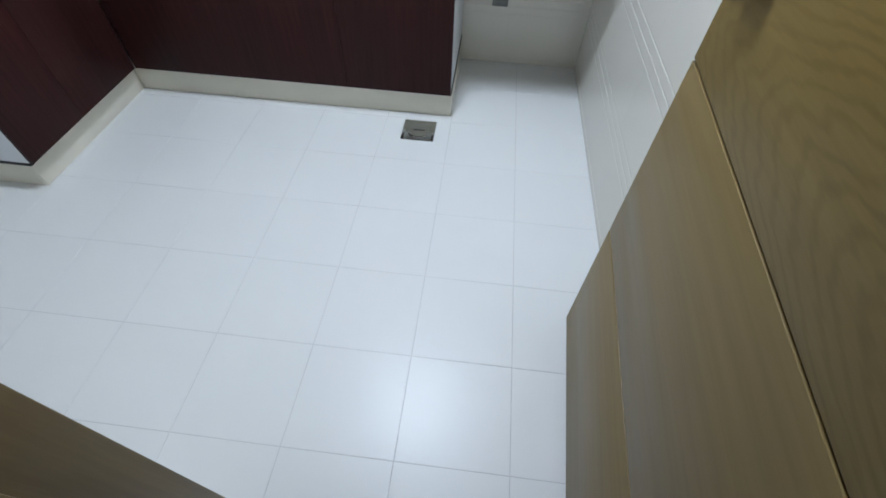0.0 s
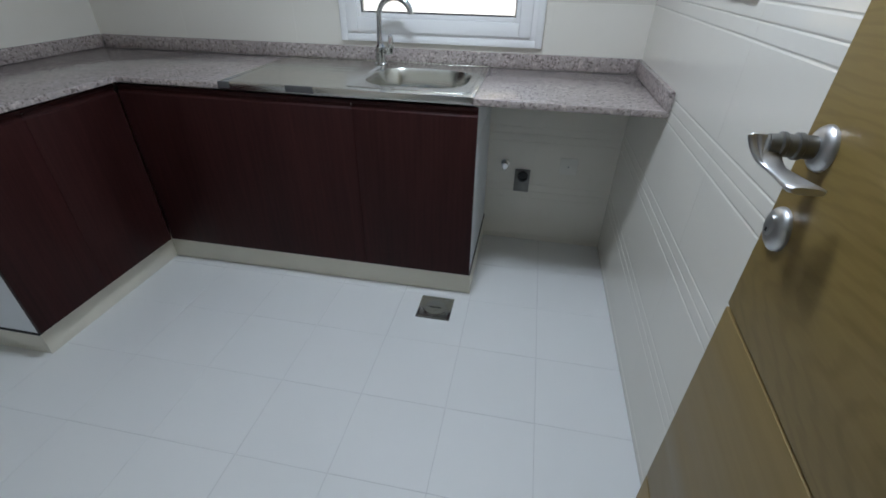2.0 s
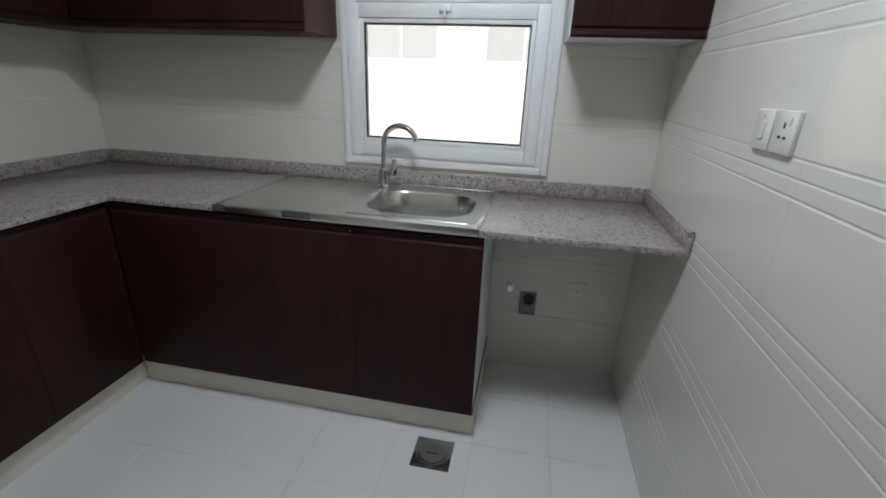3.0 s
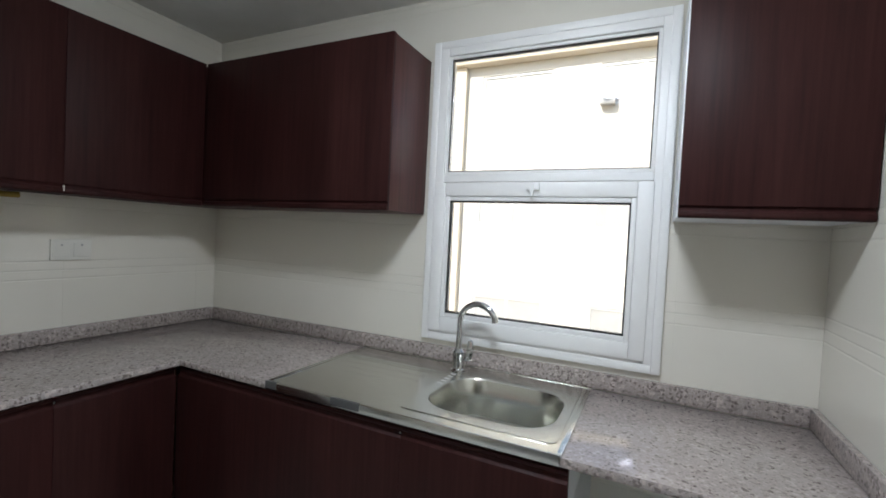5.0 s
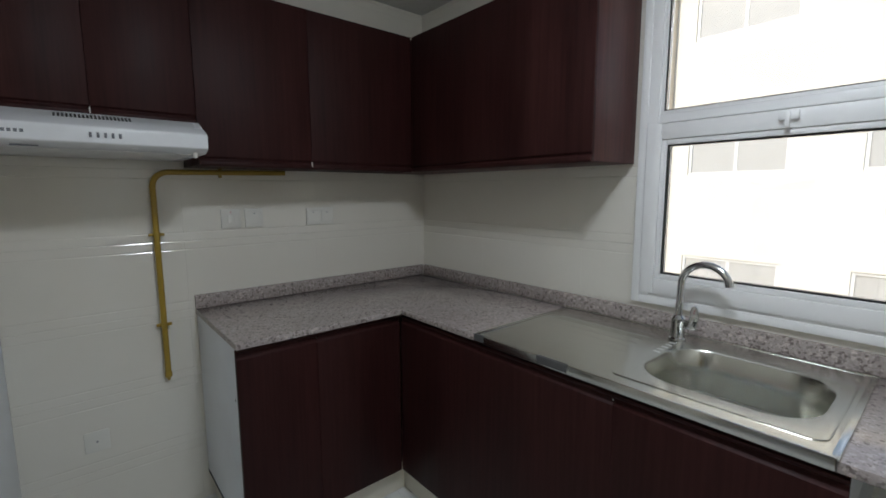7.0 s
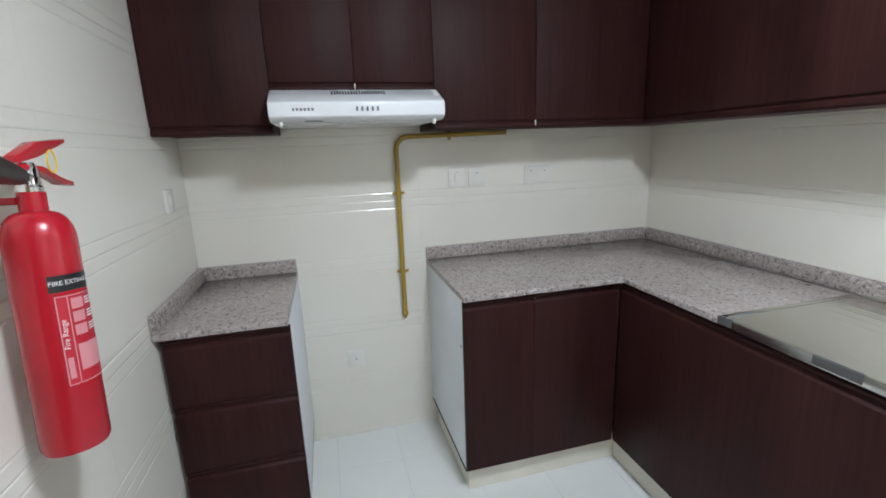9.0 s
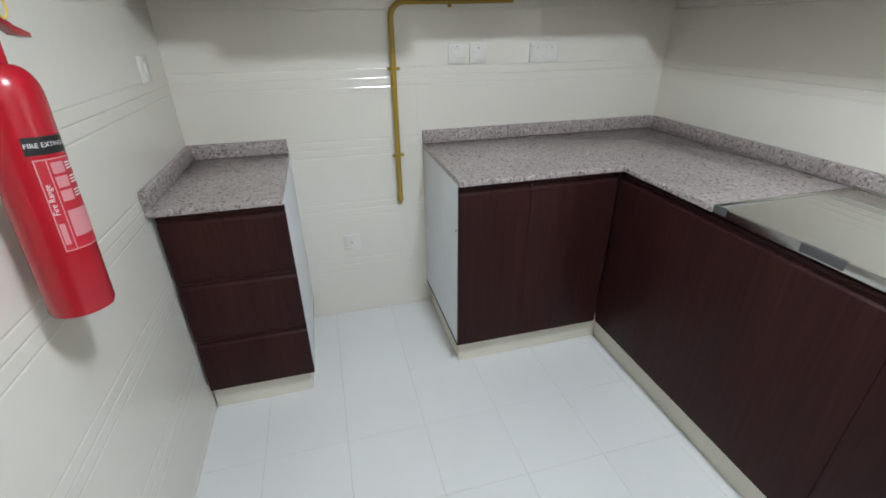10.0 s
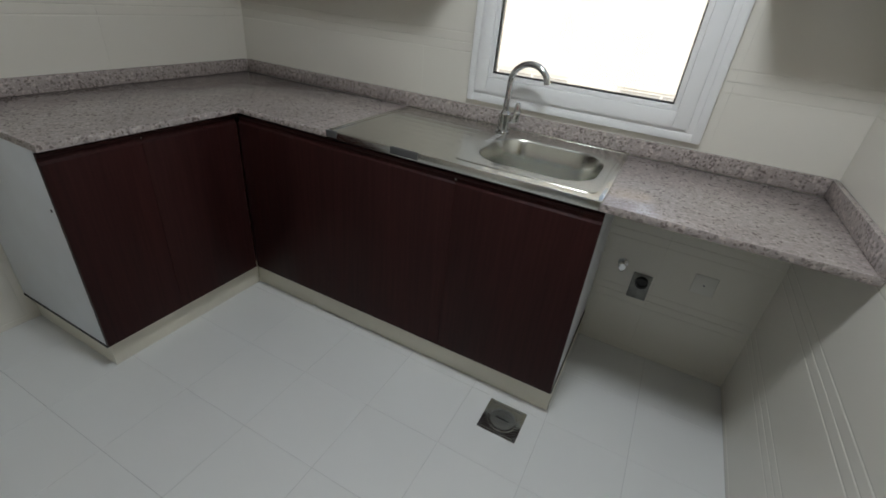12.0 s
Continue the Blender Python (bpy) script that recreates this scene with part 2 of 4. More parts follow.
# ---- mesh tools ----
def box(bm, x0, x1, y0, y1, z0, z1, r=0.0, seg=2):
    m = Matrix.Translation(((x0 + x1) / 2, (y0 + y1) / 2, (z0 + z1) / 2)) @ Matrix.Diagonal((abs(x1 - x0), abs(y1 - y0), abs(z1 - z0), 1))
    vs = bmesh.ops.create_cube(bm, size=1, matrix=m)["verts"]
    if r:
        es = list({e for v in vs for e in v.link_edges})
        bmesh.ops.bevel(bm, geom=es, offset=r, segments=seg, affect='EDGES', profile=0.5)
    return bm


def cyl(bm, a, b, r0, r1=None, n=24, caps=True):
    a, b = Vector(a), Vector(b)
    d = b - a
    m = Matrix.Translation((a + b) / 2) @ d.to_track_quat('Z', 'Y').to_matrix().to_4x4()
    bmesh.ops.create_cone(bm, cap_ends=caps, segments=n, radius1=r0, radius2=r0 if r1 is None else r1, depth=d.length, matrix=m)
    return bm


def lathe(bm, prof, at, axis='Z', n=32):
    """A turned shape: prof is (radius, height) along the axis from at."""
    rot = {'Z': Matrix.Identity(3), 'X': Euler((0, radians(90), 0)).to_matrix(), 'Y': Euler((radians(-90), 0, 0)).to_matrix(), '-X': Euler((0, radians(-90), 0)).to_matrix(), '-Y': Euler((radians(90), 0, 0)).to_matrix()}[axis]
    rings = []
    for r, h in prof:
        if r < 1e-5:
            rings.append([bm.verts.new(Vector(at) + rot @ Vector((0, 0, h)))])
        else:
            rings.append([bm.verts.new(Vector(at) + rot @ Vector((r * math.cos(2 * math.pi * i / n), r * math.sin(2 * math.pi * i / n), h))) for i in range(n)])
    for p, q in zip(rings, rings[1:]):
        for i in range(n):
            j = (i + 1) % n
            if len(p) == 1 and len(q) > 1:
                bm.faces.new((p[0], q[i], q[j]))
            elif len(q) == 1 and len(p) > 1:
                bm.faces.new((p[i], p[j], q[0]))
            elif len(p) > 1:
                bm.faces.new((p[i], p[j], q[j], q[i]))
    return bm


def sweep(bm, pts, r, n=14, caps=True):
    """A tube along points."""
    pts = [Vector(p) for p in pts]
    rings, up = [], None
    for i, p in enumerate(pts):
        d = (pts[min(i + 1, len(pts) - 1)] - pts[max(i - 1, 0)]).normalized()
        if up is None:
            up = d.orthogonal().normalized()
        up = (up - d * up.dot(d)).normalized()
        side = d.cross(up)
        rad = r[i] if isinstance(r, (list, tuple)) else r
        rings.append([bm.verts.new(p + rad * (math.cos(2 * math.pi * k / n) * up + math.sin(2 * math.pi * k / n) * side)) for k in range(n)])
    for a, b in zip(rings, rings[1:]):
        for k in range(n):
            bm.faces.new((a[k], a[(k + 1) % n], b[(k + 1) % n], b[k]))
    if caps:
        bm.faces.new(rings[0][::-1])
        bm.faces.new(rings[-1])
    return bm


def prism(bm, prof, axis, lo, hi, r=0.0):
    """Profile points extruded along an axis: prof is (y, z) for 'x', (x, z) for 'y', (x, y) for 'z'."""
    put = {'x': lambda p, a: (a, p[0], p[1]), 'y': lambda p, a: (p[0], a, p[1]), 'z': lambda p, a: (p[0], p[1], a)}[axis]
    a = [bm.verts.new(put(p, lo)) for p in prof]
    b = [bm.verts.new(put(p, hi)) for p in prof]
    fs = [bm.faces.new(a), bm.faces.new(b[::-1])]
    for i in range(len(prof)):
        j = (i + 1) % len(prof)
        fs.append(bm.faces.new((a[i], b[i], b[j], a[j])))
    if r:
        bmesh.ops.recalc_face_normals(bm, faces=fs)
        es = list({e for f in fs for e in f.edges if len(e.link_faces) == 2 and e.calc_face_angle(0) > 0.5})
        bmesh.ops.bevel(bm, geom=es, offset=r, segments=2, affect='EDGES', profile=0.5)
    return bm


def holed(bm, axis, us, zs, void, d0, d1):
    """A slab with openings through it. us, zs: cutting lines; void: the cells (i, j) left out."""
    put = (lambda u, d, z: (u, d, z)) if axis == 'y' else (lambda u, d, z: (d, u, z))
    n, m = len(us) - 1, len(zs) - 1
    solid = lambda i, j: 0 <= i < n and 0 <= j < m and (i, j) not in void
    for i in range(n):
        for j in range(m):
            if not solid(i, j):
                continue
            u0, u1, z0, z1 = us[i], us[i + 1], zs[j], zs[j + 1]
            for d in (d0, d1):
                bm.faces.new([bm.verts.new(put(u, d, z)) for u, z in ((u0, z0), (u1, z0), (u1, z1), (u0, z1))])
            for ok, (ua, za), (ub, zb) in ((solid(i - 1, j), (u0, z0), (u0, z1)), (solid(i + 1, j), (u1, z0), (u1, z1)), (solid(i, j - 1), (u0, z0), (u1, z0)), (solid(i, j + 1), (u0, z1), (u1, z1))):
                if not ok:
                    bm.faces.new([bm.verts.new(put(*q)) for q in ((ua, d0, za), (ub, d0, zb), (ub, d1, zb), (ua, d1, za))])
    bmesh.ops.remove_doubles(bm, verts=bm.verts, dist=1e-5)
    return bm


def to_mesh(name, bm, material, smooth=35):
    bmesh.ops.recalc_face_normals(bm, faces=bm.faces)
    me = bpy.data.meshes.new(name)
    bm.to_mesh(me)
    bm.free()
    me.materials.append(material)
    me.polygons.foreach_set("use_smooth", [True] * len(me.polygons))
    me.set_sharp_from_angle(angle=radians(smooth))
    return me


def part(name, bm, material, parent, label="", smooth=35):
    ob = new(name, to_mesh(name, bm, material, smooth))
    if parent is not None:
        ob.parent = parent
        ob.matrix_parent_inverse = parent.matrix_world.inverted()
    return tagged(ob, label)


def thing(name, label, category, at=(0, 0, 0), group="", kind=""):
    ob = new(name)
    ob.empty_display_size = 0.1
    ob.location = at
    ob.matrix_world = Matrix.Translation(at)
    return tagged(ob, label, category, group, kind)


B = bmesh.new


def one(name, bm, material, label, category, kind="", group="", smooth=35):
    return tagged(part(name, bm, material, None, "", smooth), label, category, group, kind)


# ---- room shell ----
WIN = (1.372, 2.272, 1.004, 2.232)
floor = one("floor", box(B(), -0.16, W + 0.16, -D - 0.20, 0.16, -0.15, -0.0011), FLOOR_GROUT, "white glazed square floor tiles with thin grey joints", "floor", "structure")
ceiling = one("ceiling", box(B(), -0.16, W + 0.16, -D - 0.16, 0.16, H, H + 0.12), PAINT, "plain white painted kitchen ceiling", "ceiling", "structure")
wall_north = one("wall_north", holed(B(), 'y', [-0.16, WIN[0], WIN[1], W + 0.16], [-0.008, WIN[2], WIN[3], H], {(1, 1)}, TILE, 0.16), GROUT, "cream glazed tile wall around the kitchen window", "wall", "structure")
wall_west = one("wall_west", box(B(), -0.16, -TILE, -D - 0.009, TILE - 0.001, -0.008, H), GROUT, "cream glazed tile wall behind hood and cabinets", "wall", "structure")
wall_east = one("wall_east", box(B(), W + TILE, W + 0.16, -D - 0.009, TILE - 0.001, -0.008, H), GROUT, "cream glazed tile wall with grooved bands", "wall", "structure")
DOOR = (1.79, 2.568, 2.06)
wall_south = one("wall_south", holed(B(), 'y', [-0.16, DOOR[0], DOOR[1], W + 0.16], [-0.008, DOOR[2], H], {(1, 0)}, -D - 0.16, -D - TILE), GROUT, "cream glazed tile wall with the doorway", "wall", "structure")

# plain hall behind the doorway
hall = B()
box(hall, 0.9, 3.5, -4.2, -D - 0.205, -0.15, -0.006)
one("hall_floor", hall, FLOOR_TILE, "plain pale floor of the hall outside", "floor", "structure")
one("hall_ceiling", box(B(), 0.9, 3.5, -4.2, -D - 0.165, H, H + 0.12), PAINT, "plain white hall ceiling", "ceiling", "structure")
one("wall_hall_south", box(B(), 0.9, 3.5, -4.35, -4.2, -0.15, H + 0.12), PAINT, "plain white hall wall", "wall", "structure")
one("wall_hall_west", box(B(), 0.75, 0.9, -4.35, -D - 0.165, -0.15, H + 0.12), PAINT, "plain white hall wall", "wall", "structure")
one("wall_hall_east", box(B(), 3.5, 3.65, -4.35, -D - 0.165, -0.15, H + 0.12), PAINT, "plain white hall wall", "wall", "structure")
one("wall_hall_north", box(B(), W + 0.165, 3.5, -D - 0.16, -D - 0.02, -0.15, H + 0.12), PAINT, "plain white hall wall", "wall", "structure")

# ---- window ----
win = thing("window_1", "white framed kitchen window, fixed light over awning sash", "window", ((WIN[0] + WIN[1]) / 2, 0, WIN[2]), kind="structure")


def ring(bm, x0, x1, z0, z1, t, y0, y1, r=0.003, top=None, bottom=None):
    """A rectangular ring of four mitred-looking rails."""
    tt, tb = t if top is None else top, t if bottom is None else bottom
    box(bm, x0, x0 + t, y0, y1, z0, z1, r)
    box(bm, x1 - t, x1, y0, y1, z0, z1, r)
    box(bm, x0 + t, x1 - t, y0 + 0.0005, y1, z0, z0 + tb, r)
    box(bm, x0 + t, x1 - t, y0 + 0.0005, y1, z1 - tt, z1, r)
    return bm


wf = B()
ring(wf, 1.375, 2.269, 1.007, 2.229, 0.045, -0.015, 0.07)
box(wf, 1.420, 2.224, -0.011, 0.07, 1.660, 1.690, 0.003)
window_frame = part("window_frame", wf, UPVC, win, "white plastic outer frame")
part("window_trim", ring(B(), 1.352, 2.281, 0.990, 2.246, 0.030, -0.019, -0.0005, 0.004), UPVC, win)
part("glazing_bead", ring(B(), 1.4205, 2.2235, 1.6905, 2.1835, 0.012, -0.006, 0.02, 0.002), UPVC, win)
part("gasket", ring(B(), 1.4325, 2.2115, 1.7025, 2.1715, 0.004, 0.0, 0.018, 0.0), GASKET, win)
fixed_pane = part("pane", box(B(), 1.4365, 2.2075, 0.008, 0.014, 1.7065, 2.1675), GLASS, win, "clear fixed pane")
fixed_pane.visible_shadow = False
sash = part("sash", ring(B(), 1.386, 2.228, 1.032, 1.655, 0.052, -0.027, 0.03, 0.004, 0.056, 0.058), UPVC, win, "white awning sash")
part("sash_bead", ring(B(), 1.4385, 2.1755, 1.0905, 1.5985, 0.018, -0.020, 0.02, 0.003), UPVC, sash)
part("sash_gasket", ring(B(), 1.4570, 2.1570, 1.1090, 1.5800, 0.005, -0.012, 0.018, 0.0), GASKET, sash)
sash_pane = part("sash_pane", box(B(), 1.4625, 2.1515, 0.004, 0.010, 1.1145, 1.5745), GLASS, sash, "clear sash pane")
sash_pane.visible_shadow = False
latch = part("latch", box(B(), 1.785, 1.835, -0.042, -0.0275, 1.622, 1.650, 0.004), UPVC, sash, "small white sash latch")
part("latch_lever", box(B(), 1.803, 1.816, -0.054, -0.0425, 1.598, 1.645, 0.003), UPVC, sash, "small white latch lever")


# ---- door ----
door = thing("door_1", "oak veneer door with horizontal grooves, standing open", "door", (2.527, -2.298, 0.0), kind="structure")
door.matrix_world = pose(2.527, -2.298, 0.0, 0, 0, -3.7)
bpy.context.view_layer.update()


def local_part(name, bm, material, parent, label=""):
    """A part whose mesh is given in its thing's own axes."""
    ob = new(name, to_mesh(name, bm, material))
    ob.parent = parent
    return tagged(ob, label)


LEAF = 0.694
zs = [0.008, 0.445, 0.888, 1.331, 1.774, 2.040]
for z0, z1 in zip(zs, zs[1:]):
    local_part("door_panel", box(B(), 0.0, 0.040, 0.0, LEAF, z0 + 0.0025, z1 - 0.0025, 0.002), OAK_FIGURED if z0 == 0.888 else OAK, door)
local_part("door_core", box(B(), 0.005, 0.035, 0.002, LEAF - 0.002, 0.012, 2.036), OAK, door)
yh, zh = LEAF - 0.046, 1.143
local_part("handle_rose", lathe(B(), [(0, -0.001), (0.0255, -0.001), (0.0255, 0.002), (0.024, 0.005), (0.020, 0.0085), (0.016, 0.0102), (0.012, 0.011), (0, 0.011)], (0, yh, zh - 0.003), '-X'), SATIN, door, "round domed satin nickel rose")
local_part("handle_neck", lathe(B(), [(0, 0.010), (0.0128, 0.010), (0.0128, 0.022), (0.0148, 0.0235), (0.0148, 0.0285), (0.0125, 0.030), (0.0125, 0.038), (0.0144, 0.0395), (0.0144, 0.0435), (0.012, 0.045), (0.011, 0.055), (0, 0.055)], (0, yh, zh - 0.003), '-X'), TARNISHED, door, "ringed dark metal neck")


def lever_at(u):
    """Centre, face normal, half width and half thickness of the lever, u from the fluted end (0) to the flared end (1)."""
    def spine(q):
        s = min(max(q, 0.0) / 0.5, 1.0)
        return Vector((-0.060 + 0.024 * q, yh + 0.004 - 0.082 * max(q, 0.0) ** 1.25, zh + 0.006 - 0.025 * (1 - (1 - s) ** 2) - 0.004 * q))

    along = spine(u + 0.02) - spine(u - 0.02)
    up = Vector((0, along.z, -along.y)).normalized()
    w = 0.0105 + 0.0058 * math.cos(math.pi * u / 0.92) if u < 0.46 else 0.0105 + 0.0080 * ((u - 0.46) / 0.54) ** 1.3
    return spine(u), up, w, 0.0048 - 0.0014 * math.sin(math.pi * u)


lever, prev, m_ring = B(), None, 16
for i in range(29):
    u = i / 28
    c, up, w, th = lever_at(u)
    end = min(1.0, 0.75 + 7 * u, 0.80 + 6 * (1 - u))
    cur = []
    for k in range(m_ring):
        a = 2 * math.pi * k / m_ring
        ca, sa = math.cos(a), math.sin(a)
        cur.append(lever.verts.new(c + Vector((w * end * math.copysign(abs(ca) ** 0.6, ca), 0, 0)) + up * (th * end * math.copysign(abs(sa) ** 0.8, sa))))
    if prev:
        for k in range(m_ring):
            lever.faces.new((prev[k], prev[(k + 1) % m_ring], cur[(k + 1) % m_ring], cur[k]))
    else:
        lever.faces.new(cur[::-1])
    prev = cur
lever.faces.new(prev)
local_part("door_handle", lever, SATIN, door, "waisted satin nickel lever handle")
for k in range(3):
    rib, fat = [], []
    for i in range(12):
        u = 0.015 + i * (0.034 - 0.006 * k)
        c, up, w, th = lever_at(u)
        rib.append(c + Vector((-w * (0.80 - 0.62 * k * (1 - i / 16)), 0, 0)) + up * (th * 0.7))
        fat.append(0.0040 * (1 - 0.75 * (i / 11) ** 2))
    local_part("handle_rib", sweep(B(), rib, fat, 10), SATIN, door)
local_part("thumb_turn_rose", lathe(B(), [(0, -0.001), (0.0275, -0.001), (0.0275, 0.003), (0.026, 0.006), (0.021, 0.0095), (0.015, 0.0112), (0, 0.0118)], (0, yh + 0.008, 1.036), '-X'), SATIN, door, "round domed thumb turn plate")
turn = lathe(B(), [(0, 0.009), (0.0125, 0.009), (0.0125, 0.0125), (0.0115, 0.0145), (0.007, 0.0155), (0, 0.0155)], (0, 0, 0), '-X')
bmesh.ops.transform(turn, matrix=Matrix.Translation((0, yh + 0.008, 1.040)) @ Matrix.Rotation(radians(12), 4, 'X') @ Matrix.Diagonal((1, 0.72, 1.15, 1)), verts=turn.verts)
local_part("thumb_turn", turn, SATIN, door, "small oval turn")
local_part("turn_slot", box(B(), -0.0162, -0.0150, yh + 0.0045, yh + 0.0080, 1.033, 1.038, 0.0004), DARK, door)
local_part("lock_plate", box(B(), 0.012, 0.034, LEAF - 0.0005, LEAF + 0.0015, 1.0, 1.19, 0.0006), SATIN, door)

frame_thing = thing("door_frame", "oak veneer door lining and architrave", "door frame", (1.8, -D, 0), kind="structure")
jl = B()
box(jl, 1.791, 1.830, -D - 0.162, -2.269, 0, 2.075, 0.005)
box(jl, 1.830, 1.842, -D - 0.150, -2.345, 0, 2.058, 0.002)
part("jamb", jl, OAK_UP, frame_thing, "upright oak jamb with door stop")
jr = B()
box(jr, 2.527, 2.567, -D - 0.162, -2.303, 0, 2.075, 0.003)
box(jr, 2.515, 2.527, -D - 0.150, -2.345, 0, 2.058, 0.002)
part("jamb", jr, OAK_UP, frame_thing, "upright oak jamb with door stop")
part("head_jamb", box(B(), 1.842, 2.515, -D - 0.162, -2.305, 2.045, 2.075, 0.003), OAK_UP, frame_thing)
part("architrave", box(B(), 1.735, 1.790, -D + 0.0005, -2.271, 0, 2.13, 0.004), OAK_UP, frame_thing)
part("architrave", box(B(), 2.610, 2.665, -D + 0.0005, -2.292, 0, 2.13, 0.004), OAK_UP, frame_thing)
part("architrave", box(B(), 1.7905, 2.6095, -D + 0.0005, -2.292, 2.0755, 2.13, 0.004), OAK_UP, frame_thing)

# ---- ceiling lamp ----
lamp = thing("ceiling_lamp", "round white ceiling lamp, switched on", "ceiling lamp", (1.98, -1.2, H))
part("lamp_ring", lathe(B(), [(0.150, 0), (0.178, 0), (0.180, -0.012), (0.176, -0.024), (0.168, -0.026), (0.168, -0.004), (0.150, 0)], (1.98, -1.2, H - 0.0005)), HOOD_WHITE, lamp)
dome = [(0.1665, -0.010), (0.1665, -0.026)] + [(0.1665 * math.cos(radians(9 * k)), -0.026 - 0.062 * math.sin(radians(9 * k))) for k in range(1, 10)] + [(0.0, -0.088)]
part("lamp_diffuser", lathe(B(), dome, (1.98, -1.2, H)), LED, lamp, "lit opal dome diffuser")


# ---- cabinets ----
def door_low(bm, axis, a, b, z0, z1, face, back):
    """A base-unit front with a finger groove under its rounded top edge. face/back: outer and inner depth."""
    s = 1 if face > back else -1
    g = [(back, z0), (face, z0), (face, z1 - 0.034), (face - s * 0.009, z1 - 0.028), (face - s * 0.010, z1 - 0.016), (face - s * 0.004, z1 - 0.010), (face - s * 0.002, z1 - 0.003), (face - s * 0.006, z1), (back, z1)]
    prism(bm, g, axis, a, b, 0.0012)
    return bm


def door_high(bm, axis, a, b, z0, z1, face, back):
    """A wall-unit front with a finger groove above its lower lip."""
    s = 1 if face > back else -1
    g = [(back, z0), (face - s * 0.003, z0), (face + s * 0.002, z0 + 0.006), (face + s * 0.001, z0 + 0.018), (face - s * 0.008, z0 + 0.024), (face - s * 0.008, z0 + 0.029), (face, z0 + 0.034), (face, z1), (back, z1)]
    prism(bm, g, axis, a, b, 0.0012)
    return bm


def carcass(parent, x0, x1, y0, y1, z0, z1, material=MELAMINE, label="white melamine carcass"):
    return part("carcass", box(B(), x0, x1, y0, y1, z0, z1, 0.001), material, parent, label)


F, Z0, Z1 = 0.598, 0.137, 0.872
base_a = thing("base_cabinet", "dark mahogany base cabinet with two doors and white end panel", "cabinet", (0.3, -0.95, 0), "base cabinets")
carcass(base_a, 0.002, 0.578, -1.283, -0.606, Z0 - 0.002, 0.878)
for a, b in ((-1.284, -0.9890), (-0.9880, -0.602)):
    part("cabinet_door", door_low(B(), 'y', a, b, Z0, Z1, F, 0.5795), MAHOGANY, base_a)
part("door_bumper", box(B(), 0.594, 0.5995, -0.991, -0.986, 0.853, 0.860, 0.001), DRAIN_METAL, base_a)
part("kickboard", box(B(), 0.527, 0.545, -1.262, -0.5515, 0.0, 0.133, 0.002), KICK, base_a, "cream kickboard")
part("kickboard", box(B(), 0.002, 0.5265, -1.262, -1.246, 0.0, 0.121, 0.002), KICK, base_a, "cream kickboard")
part("bottom_edging", box(B(), 0.002, 0.5785, -1.2845, -1.262, 0.1225, 0.1345, 0.001), DARK, base_a, "black strip under the end panel")
part("screw_hole", cyl(B(), (0.556, -1.2825, 0.68), (0.556, -1.2838, 0.68), 0.006, n=14), DARK, base_a)

base_b = thing("sink_cabinet", "dark mahogany sink base cabinet under the window", "cabinet", (1.3, -0.3, 0), "base cabinets")
carcass(base_b, 0.5825, 2.079, -0.578, -0.002, Z0 - 0.002, 0.740)
part("carcass_side", box(B(), 2.0615, 2.0795, -0.578, -0.002, 0.7405, 0.872, 0.001), MELAMINE, base_b)
part("carcass_rail", box(B(), 0.5825, 2.061, -0.578, -0.562, 0.7405, 0.868, 0.001), MAHOGANY, base_b)
for a, b in ((0.5985, 1.6050), (1.6060, 2.081)):
    part("cabinet_door", door_low(B(), 'x', a, b, Z0, Z1, -F, -0.5795), MAHOGANY, base_b)
part("door_bumper", box(B(), 1.603, 1.608, -0.5995, -0.594, 0.853, 0.860, 0.001), DRAIN_METAL, base_b)
part("kickboard", box(B(), 0.5275, 2.083, -0.550, -0.532, 0.0, 0.133, 0.002), KICK, base_b, "cream kickboard")
part("kickboard", box(B(), 2.067, 2.083, -0.5315, -0.002, 0.0, 0.121, 0.002), KICK, base_b, "cream kickboard")
part("bottom_edging", box(B(), 2.0835, 2.0805, -0.578, -0.002, 0.1225, 0.1345, 0.0), DARK, base_b, "black strip under the end panel")

base_c = thing("drawer_cabinet", "dark mahogany cabinet with three drawers", "cabinet", (0.3, -2.1, 0), "base cabinets")
carcass(base_c, 0.002, 0.578, -2.299, -1.905, Z0 - 0.002, 0.878)
for a, b in ((0.136, 0.380), (0.383, 0.628), (0.631, 0.872)):
    part("drawer_front", door_low(B(), 'y', -2.298, -1.903, a, b, F, 0.5795), MAHOGANY, base_c)
part("kickboard", box(B(), 0.527, 0.545, -2.310, -1.925, 0.0, 0.133, 0.002), KICK, base_c, "cream kickboard")
part("kickboard", box(B(), 0.002, 0.5265, -1.941, -1.925, 0.0, 0.121, 0.002), KICK, base_c, "cream kickboard")
part("bottom_edging", box(B(), 0.002, 0.5785, -1.925, -1.9055, 0.1225, 0.1345, 0.001), DARK, base_c, "black strip under the end panel")

U0, U1, UF, UB = 1.516, 2.176, 0.308, 0.289


def wall_unit_w(name, label, y0, y1, z0, splits):
    t = thing(name, label, "cabinet", (0.15, (y0 + y1) / 2, z0), "wall cabinets")
    carcass(t, 0.002, UB - 0.0005, y0 + 0.002, y1 - 0.002, z0 + 0.004, U1 - 0.001, MAHOGANY, "mahogany carcass")
    for a, b in zip(splits, splits[1:]):
        part("cabinet_door", door_high(B(), 'y', a + 0.0007, b - 0.0007, z0, U1, UF, UB), MAHOGANY, t)
    for s in splits[1:-1]:
        part("door_bumper", box(B(), UF - 0.006, UF + 0.002, s - 0.002, s + 0.002, z0 + 0.008, z0 + 0.03, 0.0008), SOCKET_WHITE, t)
    return t


